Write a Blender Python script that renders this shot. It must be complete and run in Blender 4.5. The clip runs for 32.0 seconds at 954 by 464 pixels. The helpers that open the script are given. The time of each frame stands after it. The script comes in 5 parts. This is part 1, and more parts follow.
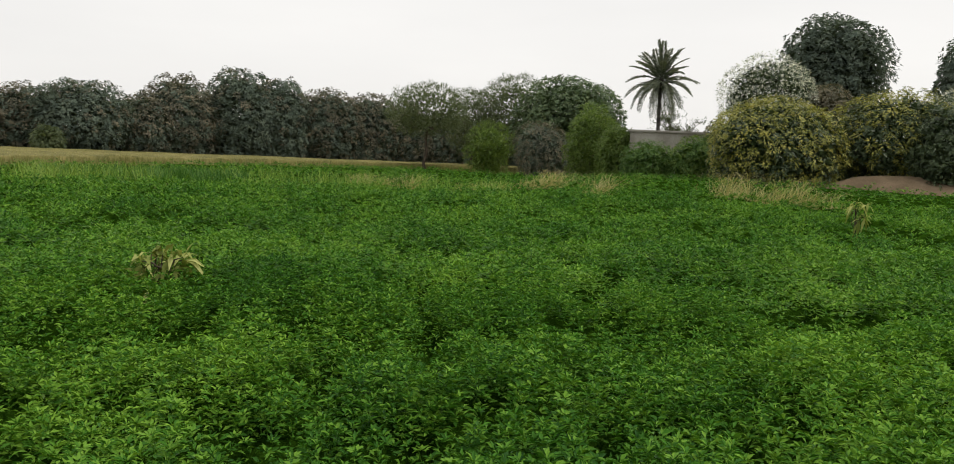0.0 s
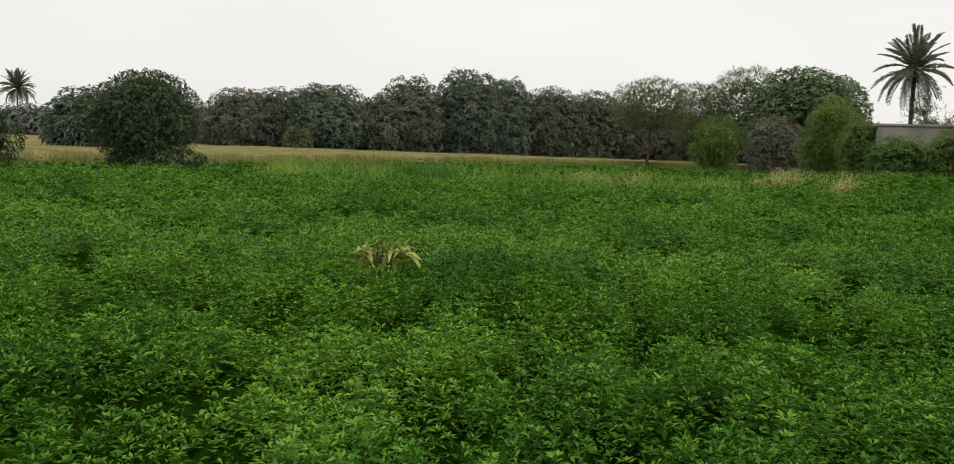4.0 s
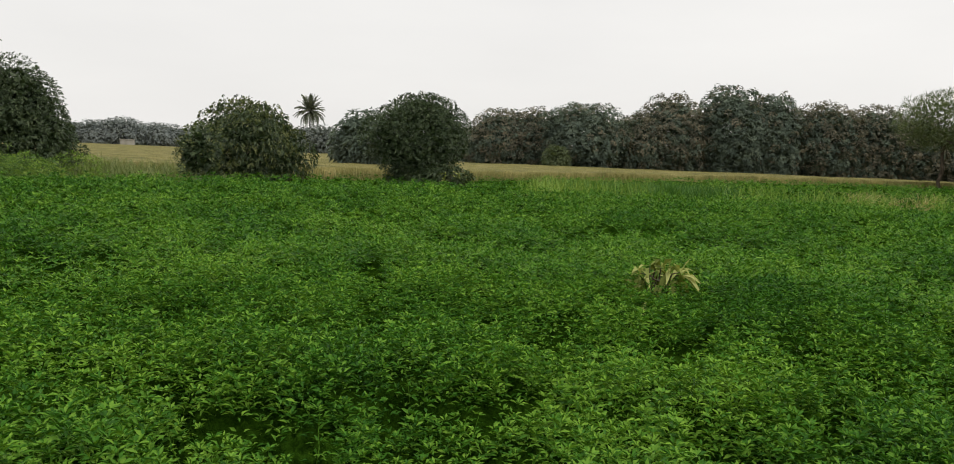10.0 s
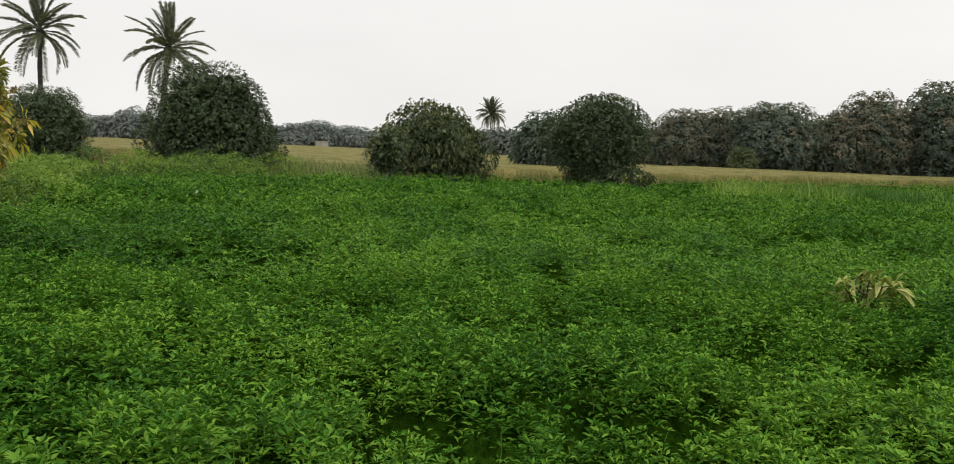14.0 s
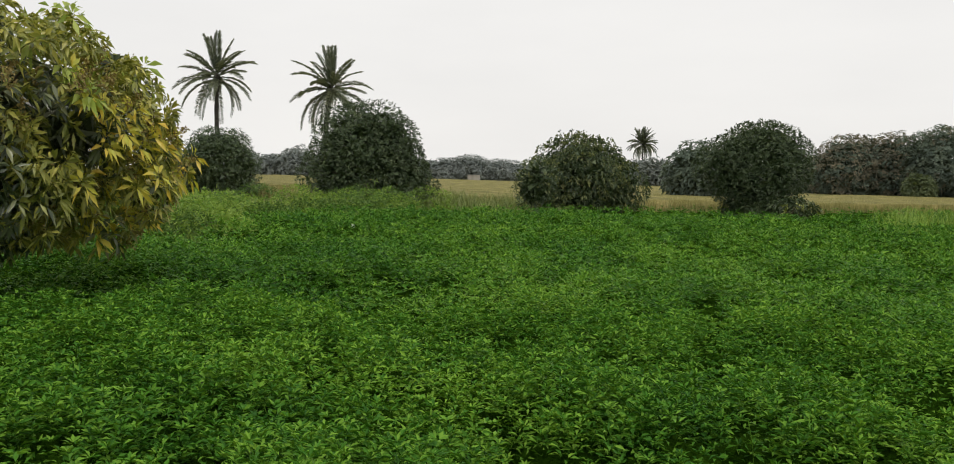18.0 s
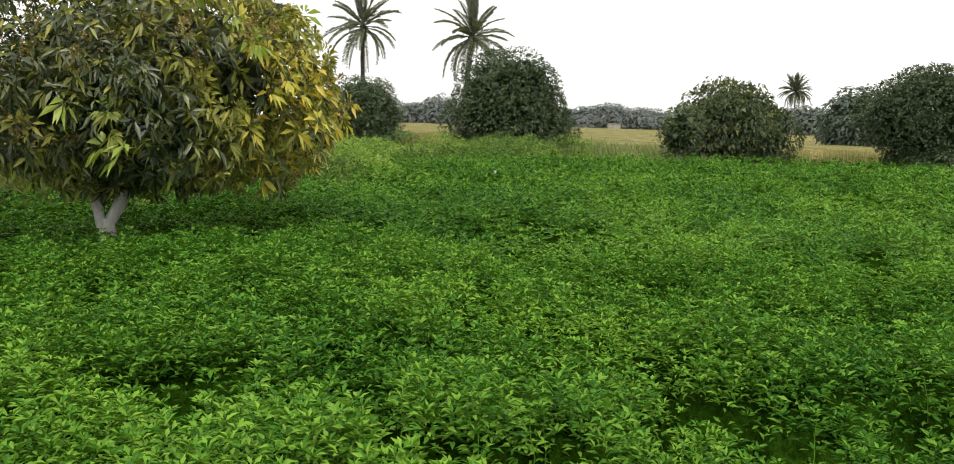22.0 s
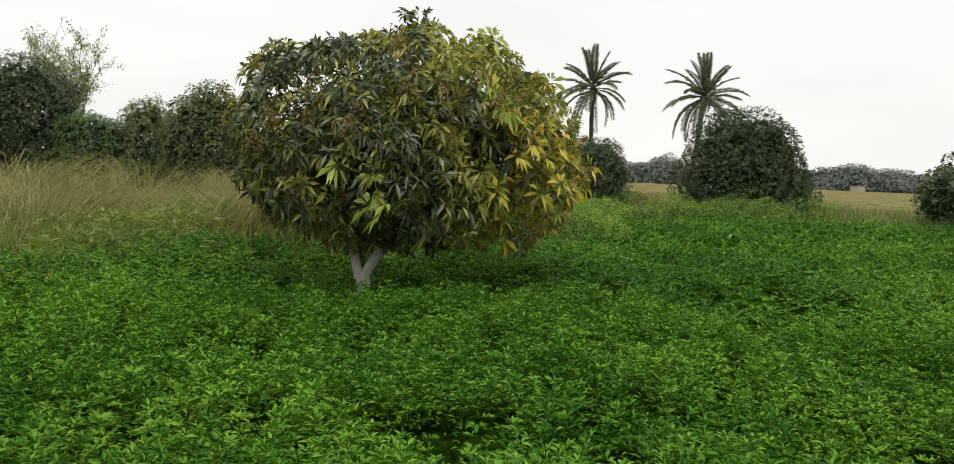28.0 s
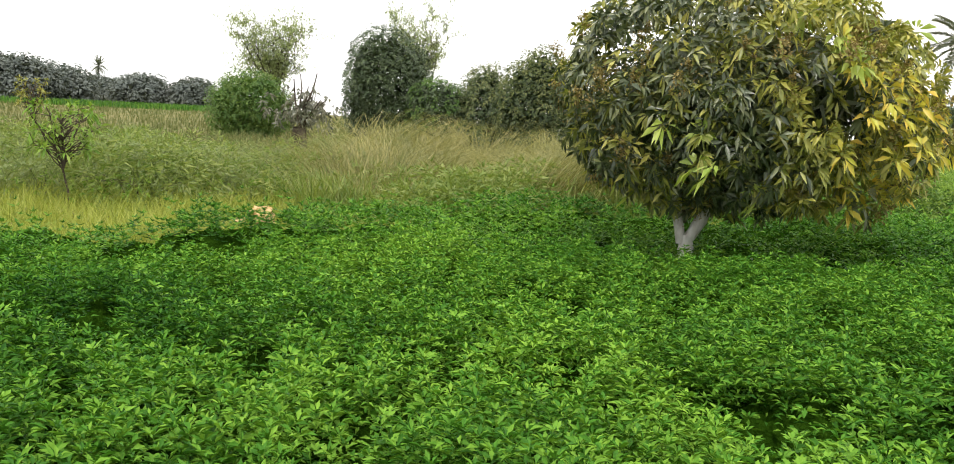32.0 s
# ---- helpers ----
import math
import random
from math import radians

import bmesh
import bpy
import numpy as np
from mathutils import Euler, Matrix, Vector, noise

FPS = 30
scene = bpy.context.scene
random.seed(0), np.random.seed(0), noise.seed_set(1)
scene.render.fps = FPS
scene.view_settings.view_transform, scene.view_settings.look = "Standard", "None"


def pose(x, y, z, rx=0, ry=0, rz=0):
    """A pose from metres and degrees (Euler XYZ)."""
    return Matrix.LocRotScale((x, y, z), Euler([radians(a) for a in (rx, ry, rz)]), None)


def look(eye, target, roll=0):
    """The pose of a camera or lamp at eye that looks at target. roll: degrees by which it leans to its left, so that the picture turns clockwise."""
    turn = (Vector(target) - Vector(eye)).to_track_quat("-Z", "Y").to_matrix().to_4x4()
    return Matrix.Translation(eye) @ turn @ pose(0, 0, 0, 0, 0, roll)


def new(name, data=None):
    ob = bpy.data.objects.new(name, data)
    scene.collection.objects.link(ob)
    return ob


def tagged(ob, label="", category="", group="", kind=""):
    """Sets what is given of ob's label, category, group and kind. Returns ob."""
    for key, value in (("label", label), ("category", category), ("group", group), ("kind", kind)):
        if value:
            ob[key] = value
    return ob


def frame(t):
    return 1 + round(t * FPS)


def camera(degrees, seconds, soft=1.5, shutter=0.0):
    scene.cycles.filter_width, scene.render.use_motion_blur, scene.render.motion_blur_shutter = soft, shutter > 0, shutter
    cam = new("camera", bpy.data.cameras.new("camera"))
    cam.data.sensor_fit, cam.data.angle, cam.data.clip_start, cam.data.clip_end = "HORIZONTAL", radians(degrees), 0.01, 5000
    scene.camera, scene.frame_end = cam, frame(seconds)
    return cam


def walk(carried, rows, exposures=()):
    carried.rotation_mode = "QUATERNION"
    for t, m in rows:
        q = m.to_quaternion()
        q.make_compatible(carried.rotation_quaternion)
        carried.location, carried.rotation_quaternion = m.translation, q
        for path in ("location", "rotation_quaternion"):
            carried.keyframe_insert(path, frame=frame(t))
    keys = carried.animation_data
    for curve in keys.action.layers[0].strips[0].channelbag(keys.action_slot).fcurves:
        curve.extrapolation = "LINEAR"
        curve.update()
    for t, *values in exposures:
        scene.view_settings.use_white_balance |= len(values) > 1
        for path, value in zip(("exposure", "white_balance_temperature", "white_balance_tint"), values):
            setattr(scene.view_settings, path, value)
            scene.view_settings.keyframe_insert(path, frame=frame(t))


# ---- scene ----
cam = camera(59.09, 32.0, 1.0)
# seconds, x, y, z, tilt, heading, lean
ROWS = [
    (0.0, 0.003, -0.001, 1.616, 84.971, 0.000, 2.491),
    (0.5, 0.017, 0.011, 1.617, 84.727, 4.643, 2.106),
    (1.0, 0.050, 0.043, 1.615, 84.615, 6.125, 2.178),
    (1.5, 0.094, 0.083, 1.620, 84.474, 9.012, 2.130),
    (2.0, 0.094, 0.116, 1.621, 84.395, 10.849, 2.009),
    (2.5, 0.081, 0.140, 1.623, 84.379, 11.500, 1.891),
    (3.0, 0.067, 0.166, 1.606, 84.345, 13.354, 1.989),
    (3.5, 0.055, 0.176, 1.598, 84.278, 13.938, 2.169),
    (5.5, 0.017, 0.210, 1.593, 84.176, 19.918, 2.423),
    (6.0, 0.003, 0.231, 1.596, 84.335, 21.133, 2.773),
    (6.5, -0.015, 0.228, 1.599, 84.904, 23.970, 2.837),
    (7.0, -0.022, 0.236, 1.597, 85.093, 24.035, 2.969),
    (7.5, -0.023, 0.232, 1.591, 85.196, 24.143, 2.991),
    (8.0, -0.032, 0.231, 1.588, 85.204, 25.358, 2.922),
    (8.5, -0.053, 0.232, 1.582, 85.013, 28.289, 2.637),
    (9.0, -0.086, 0.216, 1.586, 84.971, 28.522, 2.559),
    (9.5, -0.125, 0.189, 1.583, 84.829, 31.546, 2.386),
    (10.0, -0.167, 0.163, 1.590, 84.771, 32.228, 2.320),
    (10.5, -0.200, 0.156, 1.584, 84.804, 33.453, 2.501),
    (11.0, -0.235, 0.150, 1.576, 84.817, 34.457, 3.233),
    (11.5, -0.266, 0.158, 1.568, 84.891, 34.757, 3.396),
    (12.0, -0.293, 0.153, 1.567, 84.736, 36.674, 3.376),
    (12.5, -0.309, 0.164, 1.562, 84.623, 39.159, 3.109),
    (13.0, -0.321, 0.174, 1.560, 84.576, 39.761, 2.894),
    (13.5, -0.306, 0.199, 1.561, 84.475, 42.071, 2.500),
    (14.0, -0.288, 0.237, 1.578, 84.392, 44.279, 2.423),
    (14.5, -0.245, 0.272, 1.580, 84.722, 44.811, 2.724),
    (15.0, -0.240, 0.293, 1.580, 84.687, 49.103, 2.058),
    (15.5, -0.289, 0.286, 1.579, 84.995, 49.915, 1.981),
    (17.5, -0.379, 0.362, 1.576, 86.325, 54.483, 1.572),
    (18.0, -0.382, 0.369, 1.566, 86.228, 54.601, 1.542),
    (18.5, -0.380, 0.352, 1.563, 85.628, 54.683, 1.766),
    (19.0, -0.383, 0.344, 1.559, 84.671, 55.340, 2.220),
    (19.5, -0.392, 0.348, 1.547, 84.263, 56.319, 2.410),
    (20.0, -0.391, 0.345, 1.541, 83.224, 56.692, 2.974),
    (20.5, -0.390, 0.340, 1.538, 82.937, 56.748, 3.037),
    (21.0, -0.397, 0.343, 1.525, 82.808, 58.654, 2.791),
    (21.5, -0.412, 0.328, 1.531, 82.661, 61.173, 2.278),
    (22.0, -0.419, 0.280, 1.534, 82.506, 63.855, 1.651),
    (22.5, -0.423, 0.229, 1.535, 82.367, 66.889, 1.394),
    (23.0, -0.428, 0.194, 1.538, 82.192, 68.224, 2.143),
    (23.5, -0.433, 0.165, 1.537, 82.044, 70.329, 2.513),
    (24.0, -0.434, 0.138, 1.546, 82.102, 71.770, 2.928),
    (24.5, -0.432, 0.120, 1.555, 82.449, 74.142, 2.953),
    (25.0, -0.438, 0.109, 1.570, 85.876, 77.238, 3.122),
    (25.5, -0.429, 0.096, 1.578, 87.680, 77.423, 3.431),
    (27.5, -0.403, 0.108, 1.572, 88.074, 79.690, 1.791),
    (28.0, -0.406, 0.110, 1.567, 85.990, 79.039, 2.205),
    (28.5, -0.398, 0.100, 1.563, 85.798, 79.468, 2.678),
    (29.0, -0.409, 0.078, 1.562, 85.534, 83.638, 2.323),
    (29.5, -0.424, 0.076, 1.557, 85.448, 87.358, 2.181),
    (30.0, -0.448, 0.091, 1.555, 85.321, 88.414, 2.770),
    (30.5, -0.487, 0.101, 1.557, 84.981, 91.827, 2.910),
    (31.0, -0.515, 0.115, 1.554, 84.779, 94.707, 2.867),
    (31.5, -0.537, 0.125, 1.537, 84.558, 97.618, 2.941),
    (32.0, -0.540, 0.128, 1.527, 82.633, 100.783, 2.713),
]
STOPS = [(0.0, 0.0), (2.0, 0.0), (6.0, -0.08), (7.0, -0.28), (8.0, -0.28), (9.0, -0.1), (13.0, 0.0), (15.5, 0.0), (17.5, -0.05), (19.0, 0.2), (20.0, 0.6), (21.0, 0.68), (22.0, 0.55), (23.0, 0.7), (24.0, 0.65), (25.0, -0.02), (28.0, 0.12), (29.0, 0.3), (30.0, 0.4), (31.0, 0.55), (32.0, 0.95)]
walk(cam, [(t, pose(x, y, z, tilt, 0, heading) @ pose(0, 0, 0, 0, 0, lean)) for t, x, y, z, tilt, heading, lean in ROWS], STOPS)

# ---- sky and sun: pale overcast haze ----
world = bpy.data.worlds.new("overcast_sky")
scene.world = world
world.use_nodes = True
wn = world.node_tree.nodes
wl = world.node_tree.links
wn.clear()
w_out = wn.new("ShaderNodeOutputWorld")
w_bg = wn.new("ShaderNodeBackground")
w_sky = wn.new("ShaderNodeTexSky")
w_sky.sky_type = "NISHITA"
w_sky.sun_disc = False
w_sky.sun_elevation, w_sky.sun_rotation = radians(48), radians(60)
w_sky.dust_density, w_sky.air_density = 4.0, 1.0
w_mix = wn.new("ShaderNodeMix")
w_mix.data_type = "RGBA"
w_mix.inputs[0].default_value = 0.93
w_scale = wn.new("ShaderNodeVectorMath")
w_scale.operation = "SCALE"
w_scale.inputs[3].default_value = 0.10
w_coord = wn.new("ShaderNodeTexCoord")
w_map = wn.new("ShaderNodeMapping")
w_map.inputs["Scale"].default_value = (1.2, 1.2, 5.0)
w_noise = wn.new("ShaderNodeTexNoise")
w_noise.inputs["Scale"].default_value = 1.4
w_noise.inputs["Detail"].default_value = 5
w_ramp = wn.new("ShaderNodeValToRGB")
w_ramp.color_ramp.elements[0].color = (0.775, 0.762, 0.745, 1)
w_ramp.color_ramp.elements[1].color = (0.875, 0.858, 0.832, 1)
w_ramp.color_ramp.elements[0].position, w_ramp.color_ramp.elements[1].position = 0.3, 0.75
wl.new(w_sky.outputs[0], w_scale.inputs[0])
wl.new(w_coord.outputs["Generated"], w_map.inputs[0])
wl.new(w_map.outputs[0], w_noise.inputs["Vector"])
wl.new(w_noise.outputs["Fac"], w_ramp.inputs[0])
wl.new(w_scale.outputs[0], w_mix.inputs[6])
wl.new(w_ramp.outputs[0], w_mix.inputs[7])
wl.new(w_mix.outputs[2], w_bg.inputs["Color"])
w_bg.inputs["Strength"].default_value = 1.14
wl.new(w_bg.outputs[0], w_out.inputs[0])

sun = new("sun", bpy.data.lights.new("sun", "SUN"))
sun.data.energy, sun.data.angle, sun.data.color = 1.5, radians(20), (1.0, 0.95, 0.87)
sun.matrix_world = look((0, 0, 60), (-0.6 * 40, 0.2 * 40, 10))

rng = np.random.default_rng(7)


# ---- materials ----
def nodes_of(name):
    m = bpy.data.materials.new(name)
    m.use_nodes = True
    nt = m.node_tree
    return m, nt.nodes, nt.links, nt.nodes["Principled BSDF"], nt.nodes["Material Output"]


def ramp(nodes, stops):
    r = nodes.new("ShaderNodeValToRGB")
    els = r.color_ramp.elements
    while len(els) < len(stops):
        els.new(0.5)
    for e, (p, c) in zip(els, stops):
        e.position, e.color = p, (*c, 1)
    return r


def leaf_material(name, stops, rough=0.45, through_light=0.3, patch=3.0, patch_amount=0.35, spec=0.35, octaves=3):
    """Leaves: each leaf takes its own tone from the ramp, patches drift over metres."""
    m, n, l, b, out = nodes_of(name)
    geo = n.new("ShaderNodeNewGeometry")
    coord = n.new("ShaderNodeTexCoord")
    noi = n.new("ShaderNodeTexNoise")
    noi.inputs["Scale"].default_value = 1.0 / patch
    noi.inputs["Detail"].default_value = octaves
    l.new(coord.outputs["Object"], noi.inputs["Vector"])
    mix = n.new("ShaderNodeMath")
    mix.operation = "MULTIPLY_ADD"
    mix.inputs[1].default_value = patch_amount * 2.2
    sub = n.new("ShaderNodeMath")
    sub.operation = "MULTIPLY_ADD"
    sub.inputs[1].default_value = 1.0 - patch_amount
    sub.inputs[2].default_value = -0.6 * patch_amount
    l.new(geo.outputs["Random Per Island"], sub.inputs[0])
    l.new(noi.outputs["Fac"], mix.inputs[0])
    l.new(sub.outputs[0], mix.inputs[2])
    r = ramp(n, stops)
    l.new(mix.outputs[0], r.inputs[0])
    l.new(r.outputs[0], b.inputs["Base Color"])
    b.inputs["Roughness"].default_value = rough
    b.inputs["Specular IOR Level"].default_value = spec
    tr = n.new("ShaderNodeBsdfTranslucent")
    bright = n.new("ShaderNodeMix")
    bright.data_type, bright.blend_type = "RGBA", "MULTIPLY"
    bright.inputs[0].default_value = 1.0
    bright.inputs[7].default_value = (1.5, 1.5, 0.8, 1)
    l.new(r.outputs[0], bright.inputs[6])
    l.new(bright.outputs[2], tr.inputs["Color"])
    ms = n.new("ShaderNodeMixShader")
    ms.inputs[0].default_value = through_light
    l.new(b.outputs[0], ms.inputs[1])
    l.new(tr.outputs[0], ms.inputs[2])
    l.new(ms.outputs[0], out.inputs[0])
    return m


def solid_material(name, stops, scale=4.0, rough=0.85, bump=0.4, stretch=(1, 1, 1), fine=30.0, dist=0.02):
    """Earth, bark, plaster: two scales of noise in colour, fine relief."""
    m, n, l, b, out = nodes_of(name)
    coord = n.new("ShaderNodeTexCoord")
    mp = n.new("ShaderNodeMapping")
    mp.inputs["Scale"].default_value = stretch
    l.new(coord.outputs["Object"], mp.inputs[0])
    a = n.new("ShaderNodeTexNoise")
    a.inputs["Scale"].default_value, a.inputs["Detail"].default_value = scale, 6
    c = n.new("ShaderNodeTexNoise")
    c.inputs["Scale"].default_value, c.inputs["Detail"].default_value = fine, 4
    l.new(mp.outputs[0], a.inputs["Vector"])
    l.new(mp.outputs[0], c.inputs["Vector"])
    add = n.new("ShaderNodeMath")
    add.operation = "MULTIPLY_ADD"
    add.inputs[1].default_value = 0.45
    l.new(c.outputs["Fac"], add.inputs[0])
    half = n.new("ShaderNodeMath")
    half.operation = "MULTIPLY_ADD"
    half.inputs[1].default_value, half.inputs[2].default_value = 1.0, -0.22
    l.new(a.outputs["Fac"], half.inputs[0])
    l.new(half.outputs[0], add.inputs[2])
    r = ramp(n, stops)
    l.new(add.outputs[0], r.inputs[0])
    l.new(r.outputs[0], b.inputs["Base Color"])
    b.inputs["Roughness"].default_value = rough
    b.inputs["Specular IOR Level"].default_value = 0.12
    bp = n.new("ShaderNodeBump")
    bp.inputs["Strength"].default_value, bp.inputs["Distance"].default_value = bump, dist
    l.new(add.outputs[0], bp.inputs["Height"])
    l.new(bp.outputs[0], b.inputs["Normal"])
    return m


M_CROP = leaf_material("alfalfa_leaf", [(0.08, (0.012, 0.057, 0.009)), (0.45, (0.060, 0.178, 0.017)), (0.85, (0.200, 0.362, 0.042))], 0.5, 0.16, 1.5, 0.48, 0.08, 6)
# shade among the lower stems, put into the colour: near black-green, no gloss
M_CROP_SHADE = solid_material("alfalfa_shaded_stems", [(0.25, (0.007, 0.019, 0.002)), (0.5, (0.016, 0.044, 0.003)), (0.75, (0.034, 0.085, 0.007))], 5.0, 0.9, 1.0, (1, 1, 1), 24.0, 0.12)
M_CROP_SHADE.node_tree.nodes["Principled BSDF"].inputs["Specular IOR Level"].default_value = 0.0
M_SOIL = solid_material("dry_loam", [(0.3, (0.10, 0.075, 0.045)), (0.6, (0.17, 0.125, 0.08)), (0.8, (0.23, 0.18, 0.12))], 0.6, 0.95, 0.6, (1, 1, 1), 14.0, 0.05)
M_FAR = solid_material("far_field_cover", [(0.3, (0.09, 0.10, 0.035)), (0.5, (0.155, 0.15, 0.055)), (0.75, (0.22, 0.19, 0.08))], 0.25, 0.95, 0.5, (1, 1, 1), 8.0, 0.1)
M_WHEAT = leaf_material("ripening_wheat", [(0.1, (0.15, 0.16, 0.055)), (0.5, (0.27, 0.26, 0.11)), (0.9, (0.44, 0.41, 0.22))], 0.8, 0.15, 5.0, 0.4, 0.05)
M_PALE = leaf_material("pale_short_grass", [(0.1, (0.08, 0.105, 0.035)), (0.5, (0.14, 0.155, 0.06)), (0.9, (0.22, 0.215, 0.10))], 0.8, 0.15, 7.0, 0.45, 0.1)
M_WHEATBED = solid_material("wheat_bed", [(0.3, (0.085, 0.09, 0.028)), (0.55, (0.20, 0.18, 0.06)), (0.8, (0.32, 0.27, 0.11))], 0.9, 0.9, 1.0, (1, 1, 1), 9.0, 0.15)
M_GREENFIELD = leaf_material("green_fodder", [(0.1, (0.024, 0.085, 0.010)), (0.5, (0.058, 0.155, 0.017)), (0.9, (0.13, 0.25, 0.035))], 0.55, 0.25, 4.0, 0.4)
M_BARK = solid_material("grey_bark", [(0.3, (0.035, 0.028, 0.02)), (0.6, (0.10, 0.08, 0.06)), (0.8, (0.18, 0.15, 0.12))], 6.0, 0.9, 0.8, (1, 1, 0.25), 26.0, 0.02)
M_LIME = solid_material("limewashed_bark", [(0.2, (0.20, 0.18, 0.15)), (0.45, (0.55, 0.53, 0.49)), (0.75, (0.74, 0.73, 0.70))], 5.0, 0.9, 0.7, (1, 1, 0.4), 30.0, 0.015)
M_PALMBARK = solid_material("palm_trunk_bark", [(0.3, (0.035, 0.033, 0.03)), (0.6, (0.085, 0.08, 0.072)), (0.8, (0.15, 0.14, 0.125))], 2.5, 0.95, 1.0, (1, 1, 3.0), 12.0, 0.06)
M_MANGO = leaf_material("mango_leaf", [(0.1, (0.026, 0.043, 0.018)), (0.55, (0.075, 0.098, 0.041)), (0.95, (0.215, 0.225, 0.09))], 0.34, 0.18, 0.9, 0.3, 0.55)
M_MANGO_OLIVE = leaf_material("mango_leaf_olive", [(0.1, (0.10, 0.125, 0.025)), (0.5, (0.25, 0.265, 0.055)), (0.95, (0.52, 0.47, 0.11))], 0.38, 0.25, 0.7, 0.35, 0.45)
M_MANGO_YELLOW = leaf_material("mango_leaf_yellow", [(0.1, (0.34, 0.40, 0.06)), (0.5, (0.52, 0.50, 0.08)), (0.9, (0.70, 0.47, 0.08))], 0.4, 0.3, 0.6, 0.5, 0.4)
M_MANGO_LIME = leaf_material("mango_leaf_young", [(0.1, (0.16, 0.25, 0.05)), (0.5, (0.27, 0.36, 0.07)), (0.9, (0.42, 0.48, 0.10))], 0.38, 0.3, 0.6, 0.3, 0.45)
M_BLOSSOM = leaf_material("mango_blossom", [(0.1, (0.15, 0.115, 0.045)), (0.5, (0.25, 0.195, 0.08)), (0.9, (0.36, 0.30, 0.13))], 0.8, 0.2, 0.5, 0.3, 0.1)
M_DARK = leaf_material("dark_mango_foliage", [(0.1, (0.020, 0.036, 0.016)), (0.5, (0.056, 0.086, 0.038)), (0.95, (0.15, 0.19, 0.095))], 0.42, 0.14, 0.4, 0.6, 0.32)
M_DARK_OLIVE = leaf_material("dark_mango_olive_foliage", [(0.1, (0.05, 0.080, 0.03)), (0.5, (0.13, 0.157, 0.06)), (0.95, (0.28, 0.295, 0.12))], 0.4, 0.2, 0.5, 0.55, 0.3)
# dark grove green with aerial haze mixed into the colour, lifted and bluer
M_GROVE = leaf_material("grove_foliage_hazed", [(0.1, (0.066, 0.092, 0.076)), (0.5, (0.108, 0.140, 0.108)), (0.95, (0.18, 0.218, 0.16))], 0.7, 0.15, 1.1, 0.75, 0.12)
M_GROVE_RUST = leaf_material("grove_foliage_rust", [(0.1, (0.085, 0.092, 0.070)), (0.5, (0.150, 0.143, 0.104)), (0.95, (0.265, 0.235, 0.162))], 0.7, 0.15, 1.1, 0.75, 0.1)
M_OLIVE = leaf_material("olive_foliage", [(0.1, (0.10, 0.125, 0.03)), (0.5, (0.25, 0.26, 0.062)), (0.95, (0.52, 0.46, 0.12))], 0.5, 0.22, 0.6, 0.6, 0.3)
M_DOME = leaf_material("layered_green_foliage", [(0.1, (0.05, 0.085, 0.04)), (0.5, (0.10, 0.15, 0.07)), (0.95, (0.18, 0.23, 0.11))], 0.5, 0.2, 2.5, 0.35, 0.3)
M_POPLAR = leaf_material("pale_poplar_foliage", [(0.1, (0.16, 0.21, 0.085)), (0.5, (0.27, 0.33, 0.15)), (0.95, (0.42, 0.47, 0.25))], 0.5, 0.35, 1.5, 0.3, 0.3)
M_LIGHTGREEN = leaf_material("light_green_foliage", [(0.1, (0.06, 0.10, 0.02)), (0.5, (0.12, 0.19, 0.04)), (0.95, (0.22, 0.29, 0.08))], 0.5, 0.35, 1.5, 0.4, 0.3)
M_FEATHER = leaf_material("feathery_foliage", [(0.1, (0.065, 0.088, 0.042)), (0.5, (0.105, 0.135, 0.066)), (0.95, (0.165, 0.195, 0.10))], 0.6, 0.3, 1.5, 0.3, 0.2)
M_PALM = leaf_material("date_palm_leaf", [(0.1, (0.075, 0.096, 0.068)), (0.5, (0.145, 0.17, 0.125)), (0.95, (0.27, 0.29, 0.225))], 0.4, 0.2, 2.0, 0.3, 0.5)
M_WHITEFLOWER = leaf_material("silvery_flower_foliage", [(0.1, (0.20, 0.23, 0.18)), (0.45, (0.52, 0.54, 0.49)), (0.85, (0.80, 0.81, 0.76))], 0.6, 0.25, 0.8, 0.35, 0.2)
# distance haze put into the leaf colour: both ramps paler and bluer
M_HAZY = leaf_material("hazed_wood_foliage", [(0.1, (0.105, 0.124, 0.116)), (0.5, (0.148, 0.168, 0.154)), (0.95, (0.205, 0.225, 0.20))], 0.8, 0.1, 2.5, 0.8, 0.05)
M_HAZE_FAR = leaf_material("hazed_far_foliage", [(0.1, (0.165, 0.19, 0.188)), (0.5, (0.205, 0.23, 0.222)), (0.95, (0.25, 0.275, 0.26))], 0.8, 0.1, 3.0, 0.8, 0.04)
M_SHORT = leaf_material("short_yellow_grass", [(0.1, (0.14, 0.19, 0.03)), (0.5, (0.25, 0.29, 0.055)), (0.95, (0.40, 0.40, 0.12))], 0.65, 0.3, 0.9, 0.45, 0.15)
M_TAWNY = leaf_material("dry_tall_grass", [(0.1, (0.07, 0.105, 0.03)), (0.5, (0.205, 0.20, 0.075)), (0.95, (0.44, 0.395, 0.19))], 0.65, 0.3, 1.0, 0.55, 0.2)
